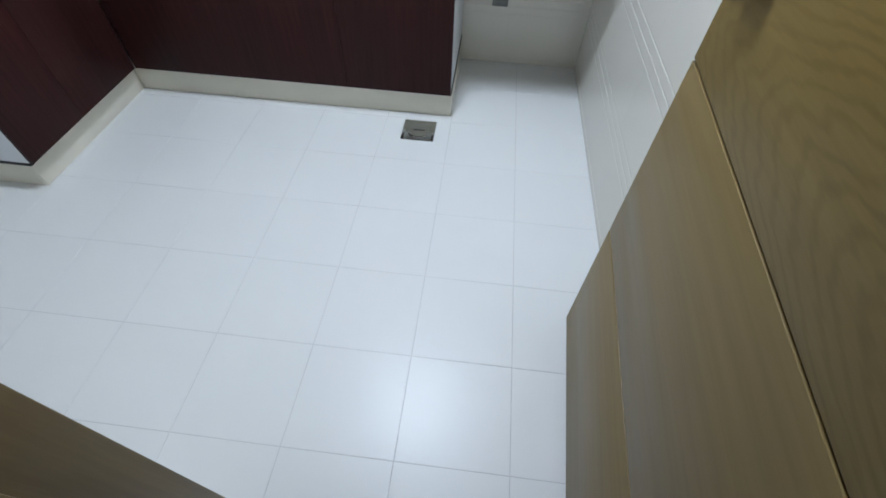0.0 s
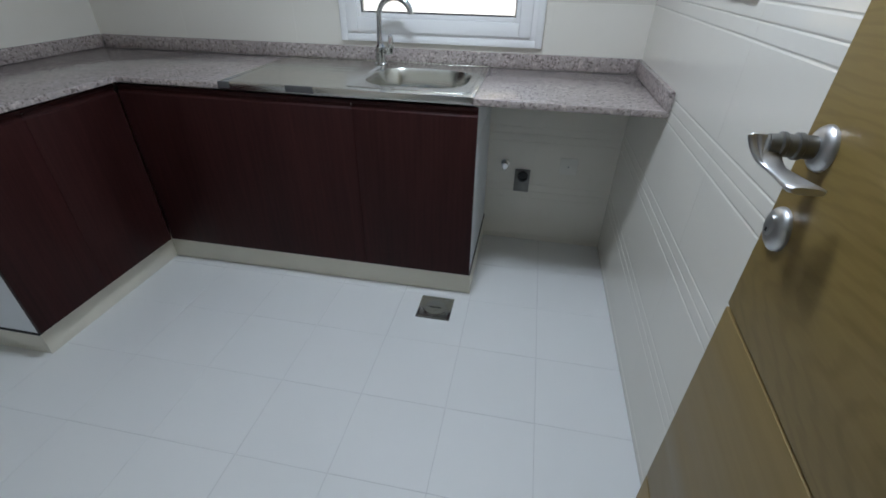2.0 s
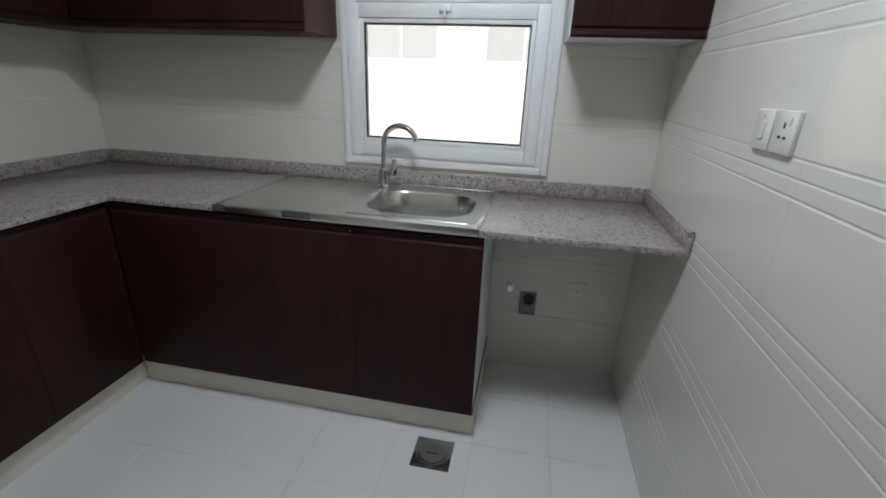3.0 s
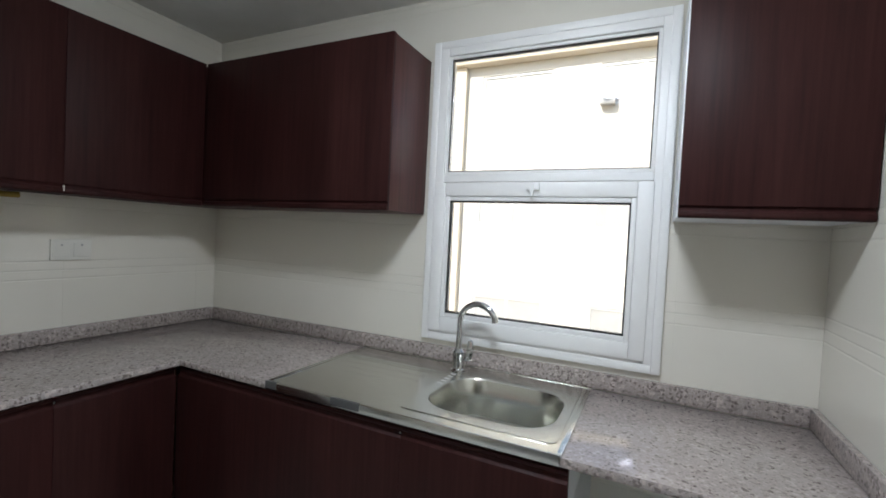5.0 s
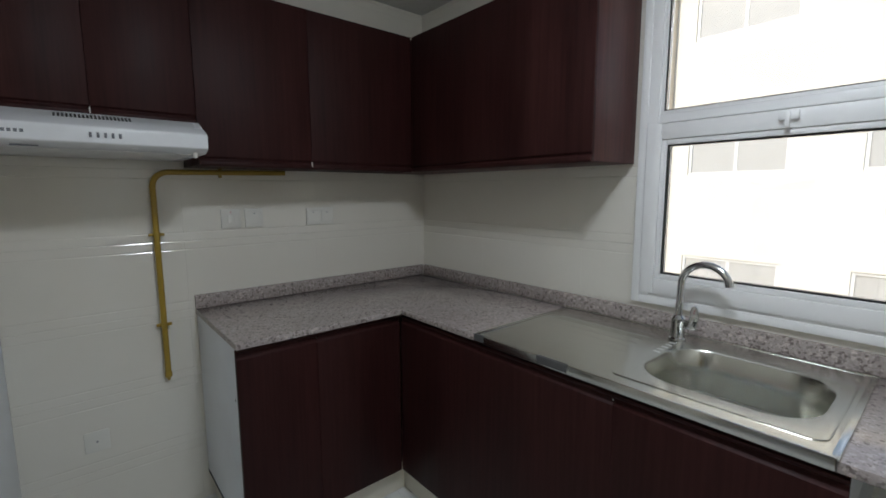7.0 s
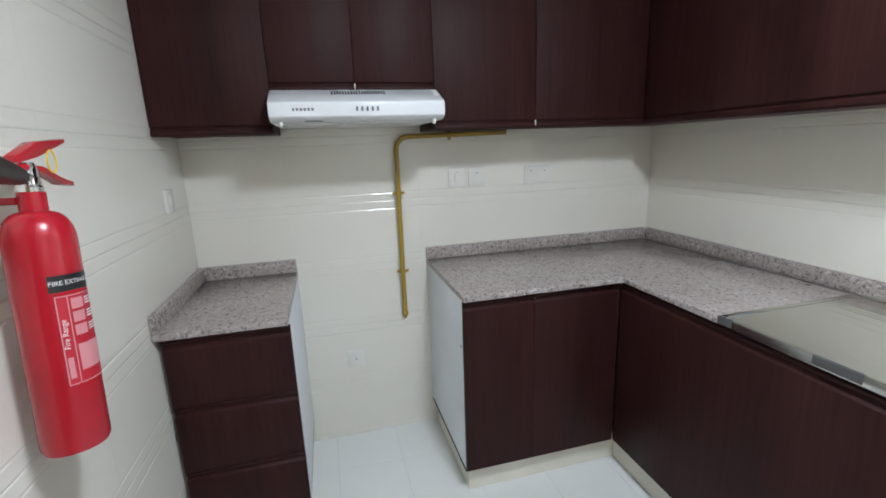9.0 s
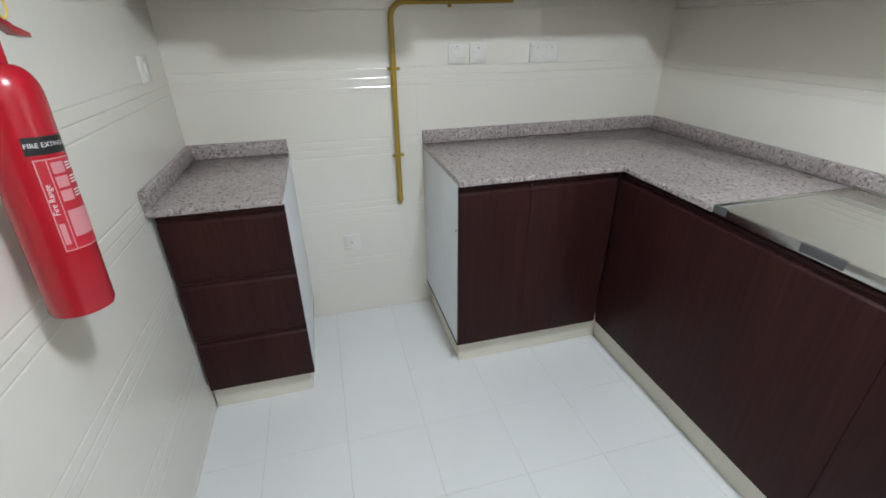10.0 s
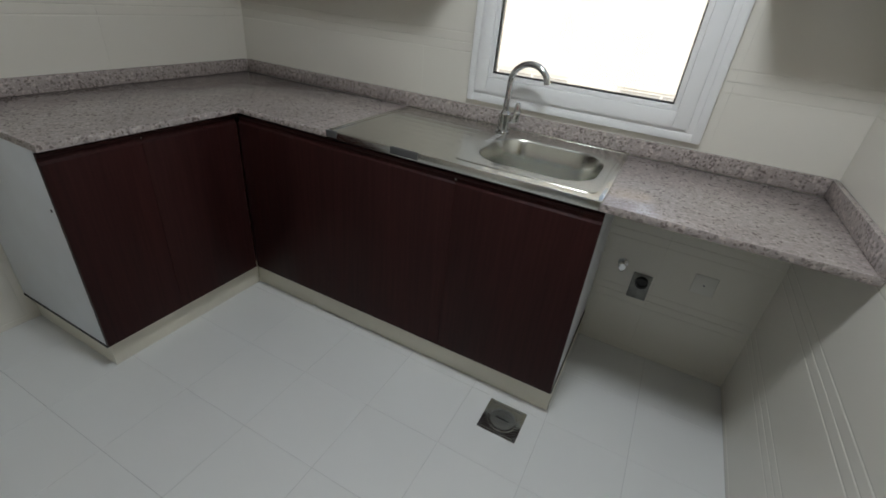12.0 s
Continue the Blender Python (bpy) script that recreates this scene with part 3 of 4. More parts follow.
wall_unit_w("wall_cabinet", "dark mahogany wall cabinet, single door", -2.313, -1.908, U0, [-2.313, -1.908])
wall_unit_w("hood_cabinet", "short dark mahogany cabinet above the hood", -1.908, -1.292, 1.664, [-1.908, -1.600, -1.292])
wall_unit_w("wall_cabinet", "dark mahogany wall cabinet with two doors", -1.292, -0.310, U0, [-1.292, -0.850, -0.310])
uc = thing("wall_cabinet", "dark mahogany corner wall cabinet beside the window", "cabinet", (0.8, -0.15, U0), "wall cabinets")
# The end panel's brightness from the window is in this carcass's colour.
carcass(uc, 0.002, 1.330, -UB + 0.0005, -0.002, U0 + 0.003, U1 - 0.001, MAHOGANY_LIT, "mahogany carcass, window light on its end panel put into the colour")
part("cabinet_door", door_high(B(), 'x', 0.312, 1.333, U0, U1, -UF, -UB), MAHOGANY, uc)
rc = thing("wall_cabinet", "dark mahogany wall cabinet with white side beside window", "cabinet", (2.5, -0.15, U0), "wall cabinets")
carcass(rc, 2.289, 2.710, -UB + 0.0005, -0.002, U0 + 0.003, U1 - 0.001)
part("cabinet_door", door_high(B(), 'x', 2.292, 2.711, U0, U1, -UF, -UB), MAHOGANY, rc)

# ---- worktops ----
def stone(name, bm, parent):
    """A granite piece, polished on top, with coarser chips in its sawn upright faces."""
    ob = part(name, bm, GRANITE, parent)
    ob.data.materials.append(GRANITE_EDGE)
    for p in ob.data.polygons:
        p.material_index = int(abs(p.normal.z) < 0.6)
    return ob


G0 = 0.880
wt = thing("worktop", "pink grey speckled granite worktop in an L shape", "worktop", (0.3, -0.6, G0), "granite worktops")
stone("slab", prism(B(), [(0.002, -0.0215), (0.002, -1.288), (0.618, -1.288), (0.618, -0.603), (1.070, -0.603), (1.070, -0.0215)], 'z', G0, TOP, 0.004), wt)
stone("upstand", box(B(), 0.002, 0.021, -1.288, -0.0215, TOP + 0.0005, 0.966, 0.003), wt)
stone("upstand", box(B(), 0.0215, 2.6935, -0.021, -0.0015, TOP + 0.0005, 0.966, 0.003), wt)
wr = thing("worktop", "pink grey speckled granite worktop over an empty appliance bay", "worktop", (2.4, -0.3, G0), "granite worktops")
stone("slab", box(B(), 2.060, 2.712, -0.603, -0.0215, G0, TOP, 0.004), wr)
stone("upstand", box(B(), 2.694, 2.7135, -0.602, -0.0015, TOP + 0.0005, 0.966, 0.003), wr)
wl = thing("worktop", "small pink grey granite worktop on the drawer cabinet", "worktop", (0.3, -2.1, G0), "granite worktops")
stone("slab", box(B(), 0.002, 0.618, -2.3135, -1.905, G0, TOP, 0.004), wl)
stone("upstand", box(B(), 0.002, 0.021, -2.2935, -1.905, TOP + 0.0005, 0.966, 0.003), wl)
stone("upstand", box(B(), 0.002, 0.617, -2.3135, -2.294, TOP + 0.0005, 0.966, 0.003), wl)

# ---- sink ----
sk = thing("kitchen_sink", "stainless steel sit-on sink with drainer and bowl", "sink", (1.57, -0.3, TOP))


def rounded(cx, cy, hx, hy, r, n=8):
    out = []
    for sx, sy, a0 in ((1, 1, 0), (-1, 1, 90), (-1, -1, 180), (1, -1, 270)):
        for k in range(n + 1):
            a = radians(a0 + 90 * k / n)
            out.append((cx + sx * (hx - r) + r * math.cos(a), cy + sy * (hy - r) + r * math.sin(a)))
    return out


X0, X1, Y0, Y1, ZS = 1.0715, 2.0645, -0.606, -0.022, TOP + 0.003
BX, BY, BHX, BHY = 1.803, -0.325, 0.203, 0.168
sheet = B()
n_arc = 8
loops = []
for hx, hy, r, z in ((BHX + 0.012, BHY + 0.012, 0.122, ZS), (BHX + 0.004, BHY + 0.004, 0.116, ZS - 0.001), (BHX, BHY, 0.113, ZS - 0.006), (BHX - 0.010, BHY - 0.010, 0.104, ZS - 0.08), (BHX - 0.022, BHY - 0.022, 0.078, ZS - 0.130), (BHX - 0.045, BHY - 0.045, 0.058, ZS - 0.148), (BHX - 0.10, BHY - 0.10, 0.03, ZS - 0.153)):
    loops.append([sheet.verts.new((x, y, z)) for x, y in rounded(BX, BY, hx, hy, r)])
for a, b in zip(loops, loops[1:]):
    for i in range(len(a)):
        j = (i + 1) % len(a)
        sheet.faces.new((a[i], a[j], b[j], b[i]))
sheet.faces.new(loops[-1])
# deck around the bowl: four corner fans joined to the outer rectangle
corners = [sheet.verts.new(p) for p in ((2.050, Y1 - 0.012, ZS), (1.545, Y1 - 0.012, ZS), (1.545, Y0 + 0.012, ZS), (2.050, Y0 + 0.012, ZS))]
rim = loops[0]
per = n_arc + 1
for q in range(4):
    for k in range(n_arc):
        sheet.faces.new((corners[q], rim[q * per + k + 1], rim[q * per + k]))
    nx = (q + 1) % 4
    sheet.faces.new((corners[q], corners[nx], rim[nx * per], rim[q * per + n_arc]))
basin = part("basin", sheet, STEEL, sk, "rounded pressed steel bowl")
basin.data.materials.append(BOWL_SHADED)
for p in basin.data.polygons:
    p.material_index = int(p.center.z < ZS - 0.002)
deck = B()
box(deck, 1.090, 1.545, Y0 + 0.012, Y1 - 0.012, ZS - 0.004, ZS - 0.0005, 0.0)
drainer = part("drainer", deck, STEEL, sk, "ribbed steel drainer")
for i in range(9):
    yy = -0.525 + i * 0.052
    part("rib", prism(B(), [(yy - 0.010, ZS - 0.0005), (yy - 0.004, ZS + 0.0002), (yy + 0.004, ZS + 0.0002), (yy + 0.010, ZS - 0.0005)], 'x', 1.14, 1.50), STEEL, drainer)
edge = B()
box(edge, X0, 2.0595, Y0, Y0 + 0.012, G0 + 0.002, ZS + 0.002, 0.002)
box(edge, 2.0597, X1, Y0, Y0 + 0.012, TOP + 0.0003, ZS + 0.002, 0.0008)
box(edge, X0, X1, Y1 - 0.012, Y1, ZS - 0.03, ZS + 0.003, 0.002)
box(edge, X0, 1.090, Y0 + 0.0122, Y1 - 0.0122, ZS - 0.03, ZS + 0.002, 0.002)
box(edge, 2.050, X1, Y0 + 0.0122, Y1 - 0.0122, TOP + 0.0003, ZS + 0.002, 0.0012)
part("sink_edge", edge, STEEL, sk, "folded steel edge")
bead = [(x, y, ZS + 0.0005) for x, y in rounded(1.800, -0.320, 0.238, 0.232, 0.030, 5)]
part("raised_bead", sweep(B(), bead[15:] + bead[:4], 0.0018, 8, False), STEEL, sk)
for a, b in ((1.074, 1.122), (1.352, 1.462)):
    part("tape_strip", box(B(), a, b, Y0 - 0.0008, Y0 + 0.010, G0 + 0.006, ZS + 0.0026, 0.0006), DARK_TAPE, sk, "dark grey tape on the edge")
# Studs in pale aluminium instead of steel, so their colour carries the window glints.
for i in range(5):
    part("pressed_stud", box(B(), 1.570, 1.590, -0.294 + i * 0.03, -0.286 + i * 0.03, ZS - 0.0005, ZS + 0.0022, 0.0010), SILVER, sk)
part("waste", lathe(B(), [(0, 0.004), (0.022, 0.003), (0.036, 0.005), (0.038, 0.0), (0, 0.0)], (BX, BY, ZS - 0.1525)), CHROME, sk, "round chrome waste")

# ---- tap ----
tx, ty = 1.572, -0.115
tap = thing("kitchen_tap", "chrome gooseneck mixer tap with flat side lever", "tap", (tx, ty, ZS))
part("tap_body", lathe(B(), [(0, 0), (0.028, 0), (0.028, 0.006), (0.023, 0.010), (0.0215, 0.055), (0.0225, 0.06), (0.0225, 0.075), (0.0135, 0.086), (0, 0.086)], (tx, ty, ZS + 0.001)), CHROME, tap)
arc = [(tx, ty, ZS + 0.075), (tx, ty, ZS + 0.12), (tx + 0.002, ty, ZS + 0.165)]
for k in range(13):
    a = radians(180 - 12.8 * k)
    arc.append((tx + 0.078 + 0.076 * math.cos(a), ty - 0.0015 * k, ZS + 0.194 + 0.076 * math.sin(a)))
part("spout", sweep(B(), arc, 0.0122), CHROME, tap)
ex, ey, ez = arc[-1]
part("aerator", cyl(B(), (ex - 0.001, ey, ez + 0.004), (ex + 0.003, ey, ez - 0.018), 0.0125, 0.012), CHROME, tap)
part("tap_lever", prism(B(), [(tx + 0.019, ZS + 0.046), (tx + 0.030, ZS + 0.040), (tx + 0.056, ZS + 0.048), (tx + 0.064, ZS + 0.085), (tx + 0.059, ZS + 0.120), (tx + 0.050, ZS + 0.128), (tx + 0.039, ZS + 0.121), (tx + 0.034, ZS + 0.080), (tx + 0.019, ZS + 0.066)], 'y', ty - 0.006, ty + 0.005, 0.0025), CHROME, tap, "flat chrome paddle lever")

# ---- hood ----
hood = thing("cooker_hood", "white slim cooker hood with push buttons", "cooker hood", (0.25, -1.6, 1.546))
hy0, hy1 = -1.903, -1.297
prof = [(0.004, 1.6635), (0.360, 1.6635), (0.478, 1.612), (0.482, 1.606), (0.482, 1.564), (0.476, 1.559), (0.440, 1.547), (0.004, 1.547)]
part("hood_body", prism(B(), prof, 'y', hy0, hy1, 0.0025), HOOD_WHITE, hood)
slope = math.atan2(1.612 - 1.6635, 0.478 - 0.360)
for i in range(20):
    yc = -1.69 + i * 0.0098
    v = B()
    box(v, -0.017, 0.017, -0.0028, 0.0028, -0.0006, 0.0012)
    bmesh.ops.transform(v, matrix=Matrix.Translation((0.394, yc, 1.6487)) @ Matrix.Rotation(-slope, 4, 'Y'), verts=v.verts)
    part("vent_slot", v, DARK, hood)
for i in range(5):
    yc = -1.612 + i * 0.018
    part("push_button", box(B(), 0.4815, 0.4865, yc - 0.0035, yc + 0.0035, 1.579, 1.594, 0.0012), GREY_PRINT, hood, "small grey push button")
mark = B()
for i in range(6):
    box(mark, 0.4815, 0.4828, -1.827 + i * 0.0125, -1.819 + i * 0.0125, 1.582, 1.591)
part("maker_mark", mark, GREY_PRINT, hood, "grey maker's mark")
part("filter", box(B(), 0.06, 0.43, -1.86, -1.34, 1.5435, 1.5465, 0.001), SILVER, hood, "aluminium grease filter")
part("rating_plate", box(B(), 0.432, 0.458, -1.79, -1.73, 1.548, 1.5505), GREY_PRINT, hood)
for yc in (-1.868, -1.332):
    part("lamp_cap", lathe(B(), [(0, -0.016), (0.005, -0.014), (0.0075, -0.006), (0.0075, 0.004), (0, 0.004)], (0.450, yc, 1.547)), SOCKET_WHITE, hood)

# ---- gas pipe ----
gp = thing("gas_pipe", "yellow painted gas pipe clipped to the tiled wall", "pipe", (0.03, -1.413, 0.62))
run = [(0.03, -1.413, 0.655), (0.03, -1.413, 1.0), (0.03, -1.413, 1.44)]
for k in range(1, 7):
    a = radians(15 * k)
    run.append((0.03, -1.353 - 0.06 * math.cos(a), 1.44 + 0.06 * math.sin(a)))
run += [(0.03, -1.10, 1.503), (0.03, -0.87, 1.507)]
part("pipe_run", sweep(B(), run, 0.0115), GAS_YELLOW, gp)
part("pipe_cap", lathe(B(), [(0, 0.0), (0.005, 0.0), (0.009, 0.012), (0.014, 0.016), (0.014, 0.034), (0.011, 0.038), (0, 0.038)], (0.03, -1.413, 0.618)), GAS_YELLOW, gp)
for zc in (1.244, 0.863):
    c = cyl(B(), (0.03, -1.413, zc - 0.008), (0.03, -1.413, zc + 0.008), 0.0145)
    box(c, 0.001, 0.020, -1.419, -1.407, zc - 0.007, zc + 0.007, 0.001)
    box(c, 0.024, 0.036, -1.441, -1.385, zc - 0.006, zc + 0.006, 0.002)
    part("pipe_clip", c, GAS_YELLOW, gp)
c = B()
box(c, 0.001, 0.030, -1.159, -1.149, 1.480, 1.520, 0.001)
part("pipe_clip", c, GAS_YELLOW, gp)


# ---- sockets and switches ----
def plate(name, label, category, centre, normal, w, h, kind, group="switches and sockets"):
    """A wall plate with its rocker or pin holes. normal: 'x', '-x', 'y', '-y'."""
    rz = {'-y': 0, 'x': 90, 'y': 180, '-x': -90}[normal]
    t = thing(name, label, category, centre, group)
    t.matrix_world = pose(*centre, 0, 0, rz)
    local_part("plate", box(B(), -w / 2, w / 2, -0.0045 if kind == "blank" else -0.0100, 0.0, -h / 2, h / 2, 0.002), SOCKET_WHITE, t)
    if kind == "socket":
        for k in ([-w / 4, w / 4] if w > 0.1 else [0.0]):
            for dx, dz, a, b in ((0, 0.014, 0.003, 0.006), (-0.011, -0.010, 0.005, 0.0028), (0.011, -0.010, 0.005, 0.0028)):
                local_part("pin_hole", box(B(), k + dx - a, k + dx + a, -0.0107, -0.006, dz - b, dz + b), DARK, t)
            local_part("rocker", box(B(), k - 0.007 + 0.022, k + 0.003 + 0.022, -0.0130, -0.007, 0.016, 0.031, 0.001), SOCKET_WHITE, t)
    elif kind == "switch":
        local_part("rocker", box(B(), -0.013, 0.013, -0.0140, -0.007, -0.020, 0.020, 0.003), SOCKET_WHITE, t)
        local_part("indicator", box(B(), -0.003, 0.003, -0.0107, -0.007, 0.027, 0.030, 0.0), LABEL_RED, t)
    elif kind == "dots":
        for k in ([-w / 4, w / 4] if w > 0.1 else [0.0]):
            local_part("cover_plate", box(B(), k - 0.030, k + 0.030, -0.0120, -0.008, -0.030, 0.030, 0.002), SOCKET_WHITE, t)
            local_part("indicator", box(B(), k - 0.003, k + 0.003, -0.0128, -0.010, 0.018, 0.023, 0.0), GREY_PRINT, t)
    elif kind == "blank":
        local_part("screw", cyl(B(), (0, -0.0065, 0), (0, -0.0035, 0), 0.0035, n=12), GREY_PRINT, t)
    return t


plate("wall_switch", "white isolator switch with a rocker", "switch", (0.0, -1.118, 1.297), 'x', 0.082, 0.086, "switch")
plate("wall_socket", "white single socket on cream tiles", "socket", (0.0, -1.016, 1.297), 'x', 0.082, 0.086, "dots")
plate("wall_socket", "white double socket above the granite worktop", "socket", (0.0, -0.686, 1.293), 'x', 0.146, 0.086, "dots")
plate("wall_socket", "white blank outlet plate low on the wall", "socket", (0.0, -1.672, 0.423), 'x', 0.082, 0.086, "blank")
plate("wall_switch", "white isolator switch on cream tiles", "switch", (W, -0.845, 1.287), '-x', 0.080, 0.086, "switch")
plate("wall_socket", "white single socket on cream tiles", "socket", (W, -0.935, 1.289), '-x', 0.086, 0.086, "socket")
plate("wall_switch", "white switch on the tiled wall", "switch", (0.245, -D, 1.286), 'y', 0.082, 0.086, "switch")
plate("wall_socket", "pale blank outlet plate under the worktop", "socket", (2.489, 0.0, 0.450), '-y', 0.086, 0.086, "blank")

# washing machine connections
vt = thing("water_valve", "small chrome water valve on the wall", "valve", (2.173, 0, 0.442))
part("valve_rose", lathe(B(), [(0, 0), (0.022, 0), (0.021, 0.004), (0.010, 0.008), (0.009, 0.03), (0, 0.03)], (2.173, 0.0, 0.442), '-Y'), CHROME, vt)
part("valve_knob", lathe(B(), [(0, 0.028), (0.015, 0.028), (0.017, 0.034), (0.015, 0.044), (0, 0.046)], (2.173, 0.0, 0.442), '-Y'), CHROME, vt)
part("valve_spout", cyl(B(), (2.173, -0.02, 0.44), (2.173, -0.022, 0.412), 0.007), CHROME, vt)
db = thing("drain_box", "steel washing machine drain box with black hole", "drain box", (2.265, 0, 0.355))
part("box_plate", box(B(), 2.226, 2.304, -0.006, 0.0, 0.293, 0.417, 0.002), TARNISHED, db)
part("drain_socket", lathe(B(), [(0.0, 0.006), (0.016, 0.006), (0.017, 0.016), (0.025, 0.018), (0.027, 0.006), (0.027, 0.0)], (2.268, -0.0062, 0.380), '-Y'), BLACK, db, "black rubber socket")

# ---- floor drain ----
fd = thing("floor_drain", "square steel floor drain with round cover", "floor drain", (1.949, -0.686, 0))
part("drain_frame", ring(B(), 0, 0.150, 0, 0.150, 0.012, -0.0035, 0.0, 0.001), DRAIN_METAL, fd)
fr = fd.children[0]
fr.data.transform(Matrix.Translation((1.874, -0.761, 0.0003)) @ Matrix.Rotation(radians(-90), 4, 'X'))
part("drain_dish", box(B(), 1.8862, 2.0118, -0.7488, -0.6232, 0.0, 0.0022), DRAIN_METAL, fd)
part("drain_cover", lathe(B(), [(0, 0.0045), (0.044, 0.0045), (0.050, 0.0060), (0.055, 0.0050), (0.057, 0.0024)], (1.949, -0.686, 0.0)), DRAIN_METAL, fd, "round steel cover")
part("cover_slot", box(B(), 1.923, 1.975, -0.689, -0.683, 0.0045, 0.0052), DARK, fd)

# ---- fire extinguisher ----
EX, EY, EB, ER = 1.212, -2.234, 0.928, 0.052
fe = thing("fire_extinguisher", "red carbon dioxide fire extinguisher with black horn on wall", "fire extinguisher", (EX, EY, EB))
cylp = [(0, 0.0), (ER - 0.012, 0.0), (ER - 0.003, 0.004), (ER, 0.012), (ER, 0.385)]
for k in range(1, 9):
    a = radians(90 * k / 8)
    cylp.append((0.020 + (ER - 0.020) * math.cos(a), 0.385 + 0.052 * math.sin(a)))
cylp += [(0.020, 0.470), (0.0, 0.470)]
part("cylinder", lathe(B(), cylp, (EX, EY, EB), n=48), RED, fe, "glossy red steel cylinder")
part("valve_collar", lathe(B(), [(0, 0.470), (0.017, 0.470), (0.018, 0.478), (0.015, 0.482), (0.015, 0.510), (0.011, 0.520), (0, 0.520)], (EX, EY, EB)), CHROME, fe)
vz = EB + 0.495
part("swivel", cyl(B(), (EX, EY, vz), (EX + 0.046, EY + 0.012, vz), 0.010, 0.009), CHROME, fe)
hn = B()
cyl(hn, (EX + 0.046, EY + 0.012, vz), (EX + 0.12, EY + 0.030, vz + 0.004), 0.014, 0.020, caps=True)
cyl(hn, (EX + 0.12, EY + 0.030, vz + 0.004), (EX + 0.32, EY + 0.075, vz + 0.010), 0.020, 0.036, caps=True)
part("horn", hn, BLACK, fe, "black discharge horn")
lv = B()
prism(lv, [(EX + 0.035, vz + 0.022), (EX - 0.020, vz + 0.036), (EX - 0.110, vz + 0.070), (EX - 0.112, vz + 0.078), (EX - 0.020, vz + 0.062), (EX + 0.035, vz + 0.034)], 'y', EY - 0.011, EY + 0.011, 0.002)
part("squeeze_lever", lv, RED, fe, "red upper lever")
lv = B()
prism(lv, [(EX + 0.030, vz + 0.012), (EX - 0.030, vz + 0.010), (EX - 0.085, vz - 0.010), (EX - 0.122, vz - 0.012), (EX - 0.122, vz - 0.004), (EX - 0.080, vz + 0.004), (EX - 0.030, vz + 0.021), (EX + 0.030, vz + 0.022)], 'y', EY - 0.010, EY + 0.010, 0.002)
part("carry_handle", lv, RED, fe, "red lower handle")
part("safety_pin", sweep(B(), [(EX - 0.045 + 0.014 * math.cos(a), EY + 0.016, vz + 0.03 + 0.020 * math.sin(a)) for a in [math.pi * 2 * k / 16 for k in range(17)]], 0.0016, 6, False), YELLOW_TIE, fe, "yellow seal tie")
part("wall_hook", box(B(), EX - 0.02, EX + 0.02, -D + 0.0003, EY - 0.014, EB + 0.450, EB + 0.462, 0.002), RED, fe, "red wall bracket")


def wrap(bm, a0, a1, z0, z1, r, n=14):
    """A curved label on the cylinder between two angles (degrees, 0 along +x)."""
    rows = [[bm.verts.new((EX + r * math.cos(radians(a0 + (a1 - a0) * i / n)), EY + r * math.sin(radians(a0 + (a1 - a0) * i / n)), EB + z)) for i in range(n + 1)] for z in (z0, z1)]
    for i in range(n):
        bm.faces.new((rows[0][i], rows[0][i + 1], rows[1][i + 1], rows[1][i]))
    return bm


LA, LB = 26, 134
part("label_band", wrap(B(), LA, LB, 0.297, 0.326, ER + 0.0006), BLACK, fe, "black name band")
part("label_field", wrap(B(), LA + 6, LB, 0.130, 0.290, ER + 0.0006), LABEL_RED, fe, "red instruction label")
fr2 = B()
for z0, z1 in ((0.130, 0.132), (0.288, 0.290)):
    wrap(fr2, LA + 6, LB, z0, z1, ER + 0.0010)
for a0 in (LA + 6, LA + 24, LB - 2):
    wrap(fr2, a0, a0 + 2, 0.132, 0.288, ER + 0.0010)
part("label_border", fr2, LABEL_PINK, fe)
for k in range(3):
    part("pictogram", wrap(B(), LA + 30, LA + 54, 0.264 - k * 0.024, 0.283 - k * 0.024, ER + 0.0010), LABEL_PINK, fe)
    tl = B()
    for q in range(3):
        wrap(tl, LA + 58, LB - 8 - 9 * q, 0.278 - k * 0.024 - q * 0.005, 0.2805 - k * 0.024 - q * 0.005, ER + 0.0010)
    part("text_bar", tl, LABEL_WHITE, fe)
part("label_block", wrap(B(), LA + 30, LB - 8, 0.152, 0.200, ER + 0.0010), LABEL_PINK, fe)
part("label_block", wrap(B(), LA + 10, LA + 19, 0.142, 0.180, ER + 0.0010), LABEL_PINK, fe)


def lettering(words, size, angle, height, upright=False):
    """Words laid round the cylinder, centred at an angle (degrees) and height."""
    cu = bpy.data.curves.new("lettering", 'FONT')
    cu.body, cu.size, cu.align_x = words, size, 'CENTER'
    tmp = new("lettering", cu)
    bpy.context.view_layer.update()
    me = bpy.data.meshes.new_from_object(tmp.evaluated_get(bpy.context.evaluated_depsgraph_get()))
    bpy.data.objects.remove(tmp)
    for v in me.vertices:
        across, up = (-v.co.y, v.co.x) if upright else (v.co.x, v.co.y)
        a = radians(angle) + across / ER
        v.co = Vector((EX + (ER + 0.0012) * math.cos(a), EY + (ER + 0.0012) * math.sin(a), EB + height + up))
    me.materials.clear()
    me.materials.append(LABEL_WHITE)
    ob = new("lettering", me)
    ob.parent, ob.matrix_parent_inverse = fe, fe.matrix_world.inverted()
    return ob


lettering("FIRE EXTINGUISHER", 0.0108, (LA + LB) / 2, 0.309)
lettering("Fire Range", 0.0125, LA + 18, 0.222, True)
fe.matrix_world = pose(EX + 0.004, EY, EB, 0, -5.2, 0)

